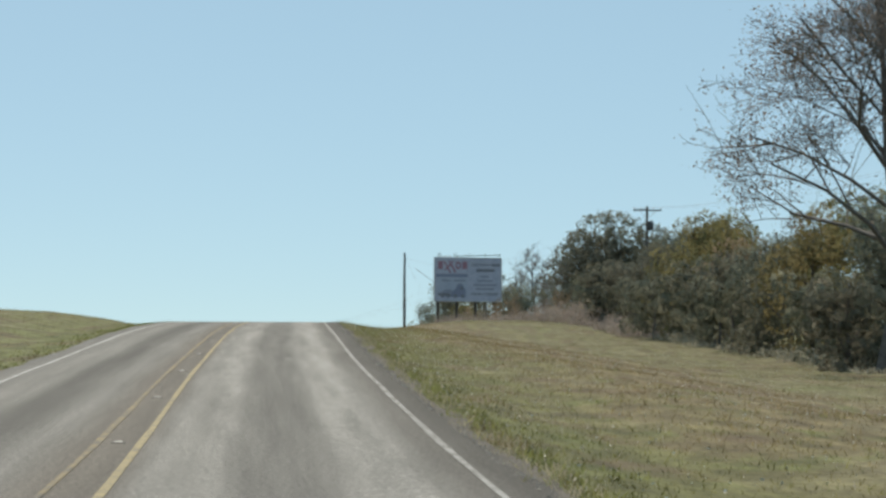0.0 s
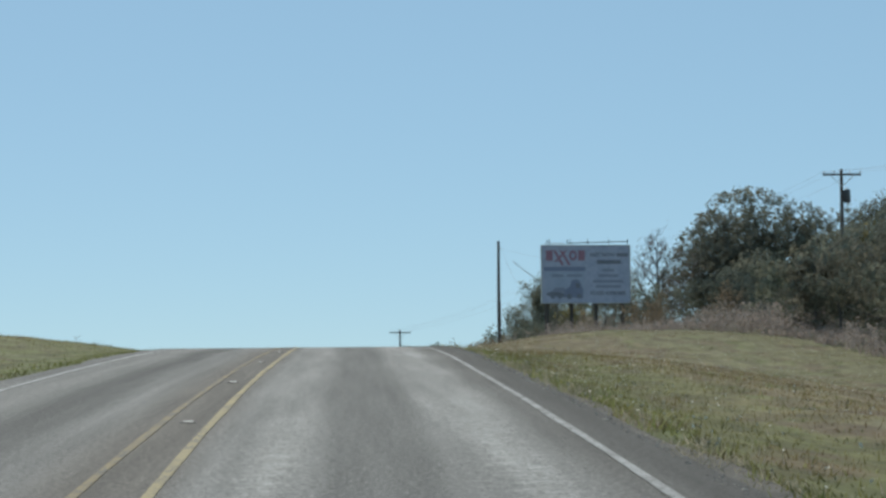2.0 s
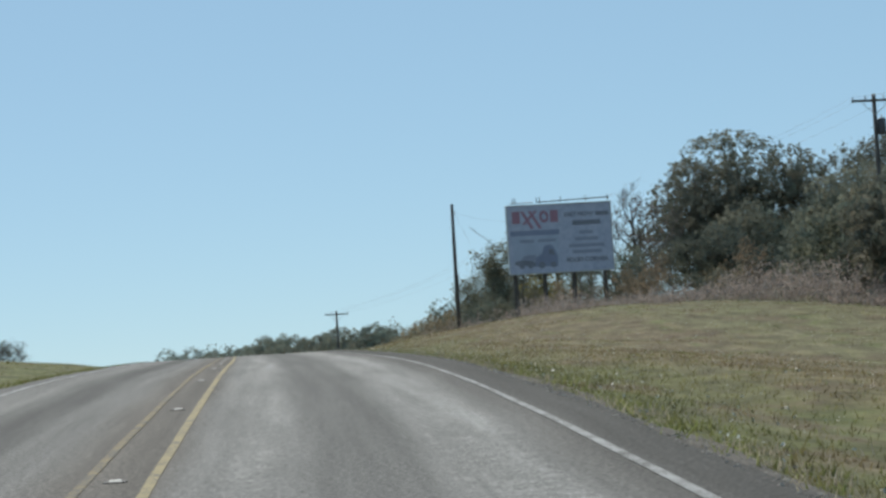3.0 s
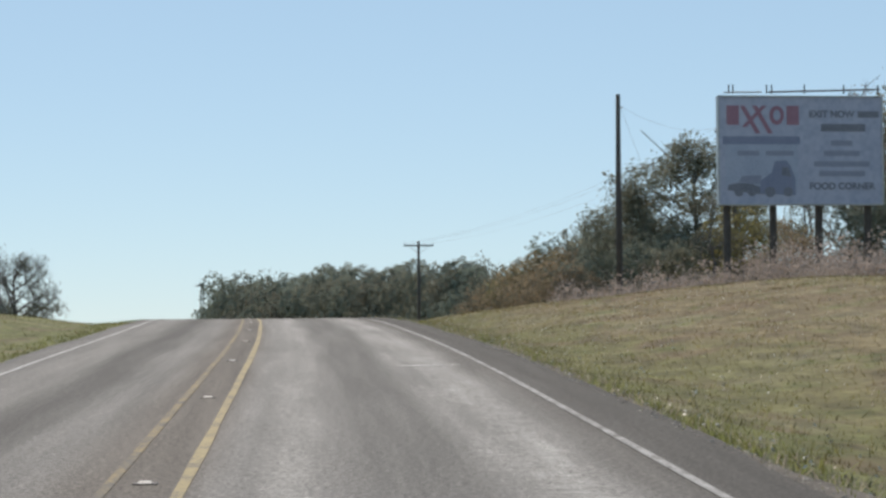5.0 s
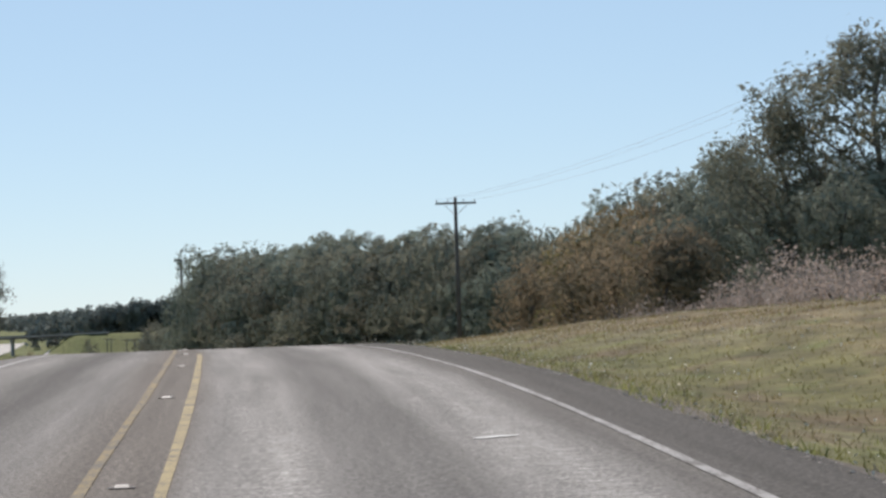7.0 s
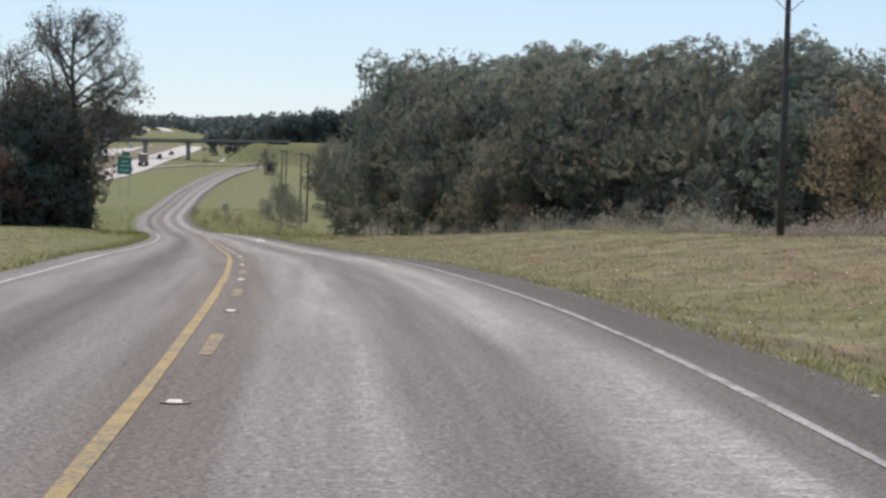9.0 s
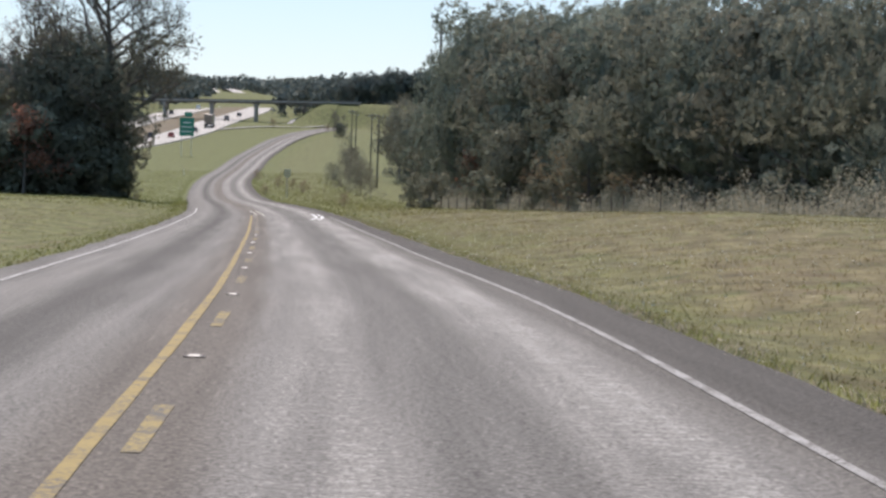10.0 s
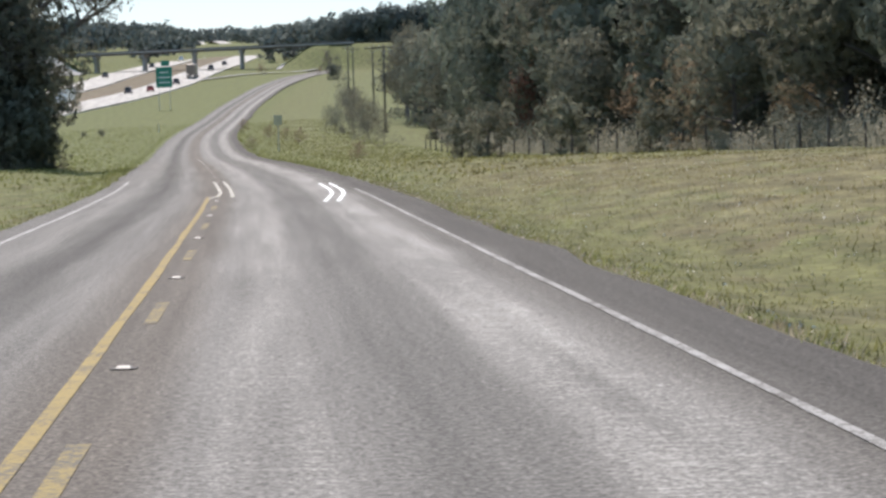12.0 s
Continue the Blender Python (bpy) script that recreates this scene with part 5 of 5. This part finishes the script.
for du in (0, .30):
    stroke([(2.22 + du, 443.5), (2.64 + du, 451.5), (2.76 + du, 456), (2.82 + du, 466)], .11, MAT_WHITE_FRESH, "fresh white painted chevron on the asphalt")
stroke([(-.36, 474), (-.2, 457), (-.24, 453), (-.46, 450)], .10, MAT_PAINT_PALE, "pale painted hook at the end of the centre line")
stroke([(-.02, 474), (.1, 456), (.12, 451)], .10, MAT_PAINT_PALE, "short pale painted stroke on the asphalt")
for u0, u1, y, w in ((2.2, 3.13, 200.7, .05), (2.25, 2.66, 243.5, .045), (1.82, 2.02, 65.1, .07)):
    V = []
    for k in range(15):
        f = k / 14
        half = w * 2 * math.sin(math.pi * f) ** .6 * rnd.uniform(.45, 1.1) + .004
        mid = y + rnd.uniform(-.4, .4) * w + (f - .5) * .25
        V += [on_road(u0 + (u1 - u0) * f, mid - half, .007), on_road(u0 + (u1 - u0) * f, mid + half, .007)]
    tagged(mesh_object("scuff", V, [(2 * k, 2 * k + 2, 2 * k + 3, 2 * k + 1) for k in range(14)], MAT_SCUFF), "pale scuff mark across the wheel track", "road marking", kind="structure")
for u, y in ((1.16, 468.6), (-1.74, 77.6)):
    V = [on_road(u + dx, y + d, .007) for dx in (-.14, .14) for d in (-.5, .5)]
    tagged(mesh_object("tar_patch", V, [(0, 2, 3, 1)], MAT_TAR), "small dark tar patch on the asphalt", "road marking", kind="structure")


# ---- grass ----
def blades(name, spots, heights, width, mat, label, per=3, lean=.5, seed=3):
    """Tufts: per narrow triangles at each spot (x, y)."""
    rg = np.random.default_rng(seed)
    n = len(spots)
    x, y = spots[:, 0], spots[:, 1]
    base = np.stack([x, y, land(x, y) - .02], 1).repeat(per, 0)
    h = heights.repeat(per)[:, None] * (0.6 + 0.6 * rg.random((n * per, 1)))
    a = (rg.random(n * per) - .5) * math.pi
    side = np.stack([np.cos(a), np.sin(a), np.zeros(n * per)], 1) * width * (0.6 + .8 * rg.random((n * per, 1)))
    base[:, :2] += rg.normal(size=(n * per, 2)) * width * 2
    tip = base + np.concatenate([rg.normal(size=(n * per, 2)) * lean * h, h], 1)
    V = np.stack([base - side, base + side, tip], 1).reshape(-1, 3)
    me = bpy.data.meshes.new(name)
    me.vertices.add(len(V))
    me.vertices.foreach_set("co", V.ravel())
    me.loops.add(len(V))
    me.loops.foreach_set("vertex_index", np.arange(len(V)))
    me.polygons.add(n * per)
    me.polygons.foreach_set("loop_start", np.arange(0, len(V), 3))
    me.materials.append(mat)
    me.update()
    uvl = me.uv_layers.new(name="UVMap")
    uvl.data.foreach_set("uv", np.stack([base[:, 0] - road_x(base[:, 1]), base[:, 1]], 1).repeat(3, 0).ravel())
    return tagged(new(name, me), label, "grass", kind="stuff")


rg = np.random.default_rng(31)


def verge(n, lo, hi, y0, y1, power=1.6):
    y = rg.uniform(y0, y1, n)
    u = lo + (hi - lo) * rg.random(n) ** power
    return np.stack([road_x(y) + u, y], 1)


s1 = verge(275000, 4.1, 27, 12, 470)
s1 = s1[(s1[:, 0] - road_x(s1[:, 1])) > edge_right(s1[:, 1]) + .15 + .30 * rg.random(len(s1)) + .12 * np.sin(s1[:, 1] * 1.1 + 2 * np.sin(s1[:, 1] * .37))]
blades("verge_grass", s1, rg.uniform(.03, .09, len(s1)) * (1 + .7 * (rg.random(len(s1)) < .08)), .012, MAT_BLADES, "short green, brown and straw-coloured grass on the bank", 1)
s2 = verge(60000, -3.9, -22, 20, 540)
blades("verge_grass", s2, rg.uniform(.04, .10, len(s2)), .014, MAT_BLADES, "short green and tan grass on the far verge", 1, seed=4)
far_y = rg.uniform(470, 820, 50000)
far_u = np.where(rg.random(50000) < .5, rg.uniform(4.3, 18, 50000), -rg.uniform(4.3, 30, 50000))
s9 = np.stack([road_x(far_y) + far_u, far_y], 1)
s9 = s9[s9[:, 0] < front(np.minimum(s9[:, 1], 735)) - 1]
blades("verge_grass", s9, rg.uniform(.05, .16, len(s9)), .05, MAT_BLADES, "short green grass beside the far bends", 1, seed=9)
# taller weeds in clumps near the edge
cy, cu_ = rg.uniform(8, 470, 2500), 4.4 + 12 * rg.random(2500) ** 1.5
pick = rg.integers(0, 2500, 12000)
wy = cy[pick] + rg.normal(size=12000) * .5
s6 = np.stack([road_x(wy) + np.maximum(cu_[pick] + rg.normal(size=12000) * .3, edge_right(wy) + .15), wy], 1)
blades("roadside_weeds", s6, rg.uniform(.04, .10, 12000), .008, MAT_WEEDS, "clumps of taller green weeds beside the asphalt", 2, .35, 12)
s7 = verge(6000, 4.4, 20, 8, 470)
blades("seed_heads", s7, rg.uniform(.06, .15, 6000), .006, MAT_DRYGRASS, "pale dry seed heads in the grass", 1, .3, 13)
s8 = verge(13000, 4.3, 22, 8, 470)
heads = [(x, y, land_at(x, y) + h, .02) for (x, y), h in zip(s8, rg.uniform(.05, .16, len(s8)))]
tagged(new("seed_heads", leaf_mesh(rg, heads, len(heads), .018, MAT_PALEHEAD, "seed_heads")), "small whitish seed heads and flowers in the grass", "grass", kind="stuff")
tree_line = smooth_curve([100, 150, 200, 240, 280, 320, 360, 425], [22.5, 24.5, 23.5, 19, 14.5, 16, 16.5, 12.5])


def plumes(name, n, y0, y1, edge, deep, high, count, mat, label, seed):
    """Fluffy clumps of dry weeds: thin stems under soft heads, along a line at x = edge(y)."""
    rp = np.random.default_rng(seed)
    y = rp.uniform(y0, y1, n)
    x = edge(y) + deep * (rp.random(n) - .15)
    h = high * (.3 + .7 * rp.random(n) ** 1.5) * (.7 + .45 * np.sin(y * .21 + 2 * np.sin(y * .07)))
    heads = [(xx + rp.normal() * .2, yy + rp.normal() * .2, land_at(xx, yy) + hh * f, .16 + .22 * hh) for xx, yy, hh in zip(x, y, h) for f in (.35, .65, .95)]
    tagged(new(name, leaf_mesh(rp, heads, count, .06, mat, name)), label, "grass", kind="stuff")
    stems = np.stack([x, y], 1).repeat(3, 0) + rp.normal(size=(n * 3, 2)) * .2
    blades("dry_stems", stems, h.repeat(3) * .95, .012, mat, "thin dry stems of roadside weeds", 2, .15, seed + 1)


plumes("dry_plumes", 1900, 225, 425, tree_line, 6.5, 1.35, 60000, MAT_PLUME, "fluffy pinkish dry grass plumes under the trees", 51)
plumes("dry_plumes", 800, 176, 262, lambda y: tree_line(y) + .4, 4.5, 1.5, 30000, MAT_PLUME, "pinkish-brown dry brush below the trees on the crest", 81)
plumes("dry_weeds", 2400, 420, 728, lambda y: front(y) - 4.2 - np.clip(y - 490, 0, 60) * .03, 3.0, 2.0, 72000, MAT_WEEDHEAD, "grey-green and tan weeds along the woods", 61)
plumes("dry_weeds", 420, 90, 225, lambda y: tree_line(y) + .8, 3, .6, 11000, MAT_WEEDHEAD, "low grey-green weeds before the bushes", 71)


# ---- loose stones along the broken edge of the asphalt ----
def stones(name, n, seed, label, small=.005, large=.015):
    rg2 = np.random.default_rng(seed)
    y = rg2.uniform(8, 480, n)
    u = edge_right(y) - .1 + np.abs(rg2.normal(size=n)) * .2
    x = road_x(y) + u
    z = np.where(u < edge_right(y) + .05, road_z(y), land(x, y)) + .004
    r = rg2.uniform(small, large, n)
    tet = np.array([(-1, -.7, 0), (1, -.6, 0), (.1, 1, 0), (-.1, 0, .45)])
    a = rg2.random(n) * 6.28
    rot = np.stack([np.cos(a), -np.sin(a), np.sin(a), np.cos(a)], 1).reshape(n, 2, 2)
    V = np.empty((n, 4, 3))
    V[:, :, :2] = np.einsum("nij,kj->nki", rot, tet[:, :2]) * r[:, None, None] * rg2.uniform(.7, 1.3, (n, 4, 1))
    V[:, :, 2] = tet[:, 2] * r[:, None]
    V += np.stack([x, y, z], 1)[:, None]
    base = np.arange(n)[:, None] * 4
    F = np.concatenate([base + [0, 1, 3], base + [1, 2, 3], base + [2, 0, 3]], 0)
    return tagged(mesh_object(name, V.reshape(-1, 3).tolist(), F.tolist(), MAT_GRAVEL), label, "gravel", kind="stuff")


stones("gravel", 14000, 8, "loose gravel along the asphalt's edge")
stones("gravel", 2600, 18, "coarse pale stones and crumbs along the asphalt's edge", .014, .034)
# withered tufts that hang over the broken edge
cy = rg.uniform(12, 470, 1700)
pick = rg.integers(0, 1700, 24000)
wy = cy[pick] + rg.normal(size=24000) * .25
s10 = np.stack([road_x(wy) + edge_right(wy) + .10 + .42 * np.sin(cy[pick] * 7.1) ** 2 + rg.normal(size=24000) * .08, wy], 1)
pale = np.sin(cy[pick] * 3.3) > -.45
blades("edge_tufts", s10[pale], rg.uniform(.04, .14, pale.sum()), .009, MAT_STRAW, "withered straw-coloured tufts at the asphalt's edge", 1, .6, 21)
blades("edge_tufts", s10[~pale], rg.uniform(.05, .16, (~pale).sum()), .010, MAT_WEEDS, "dark green weeds at the asphalt's edge", 1, .5, 22)
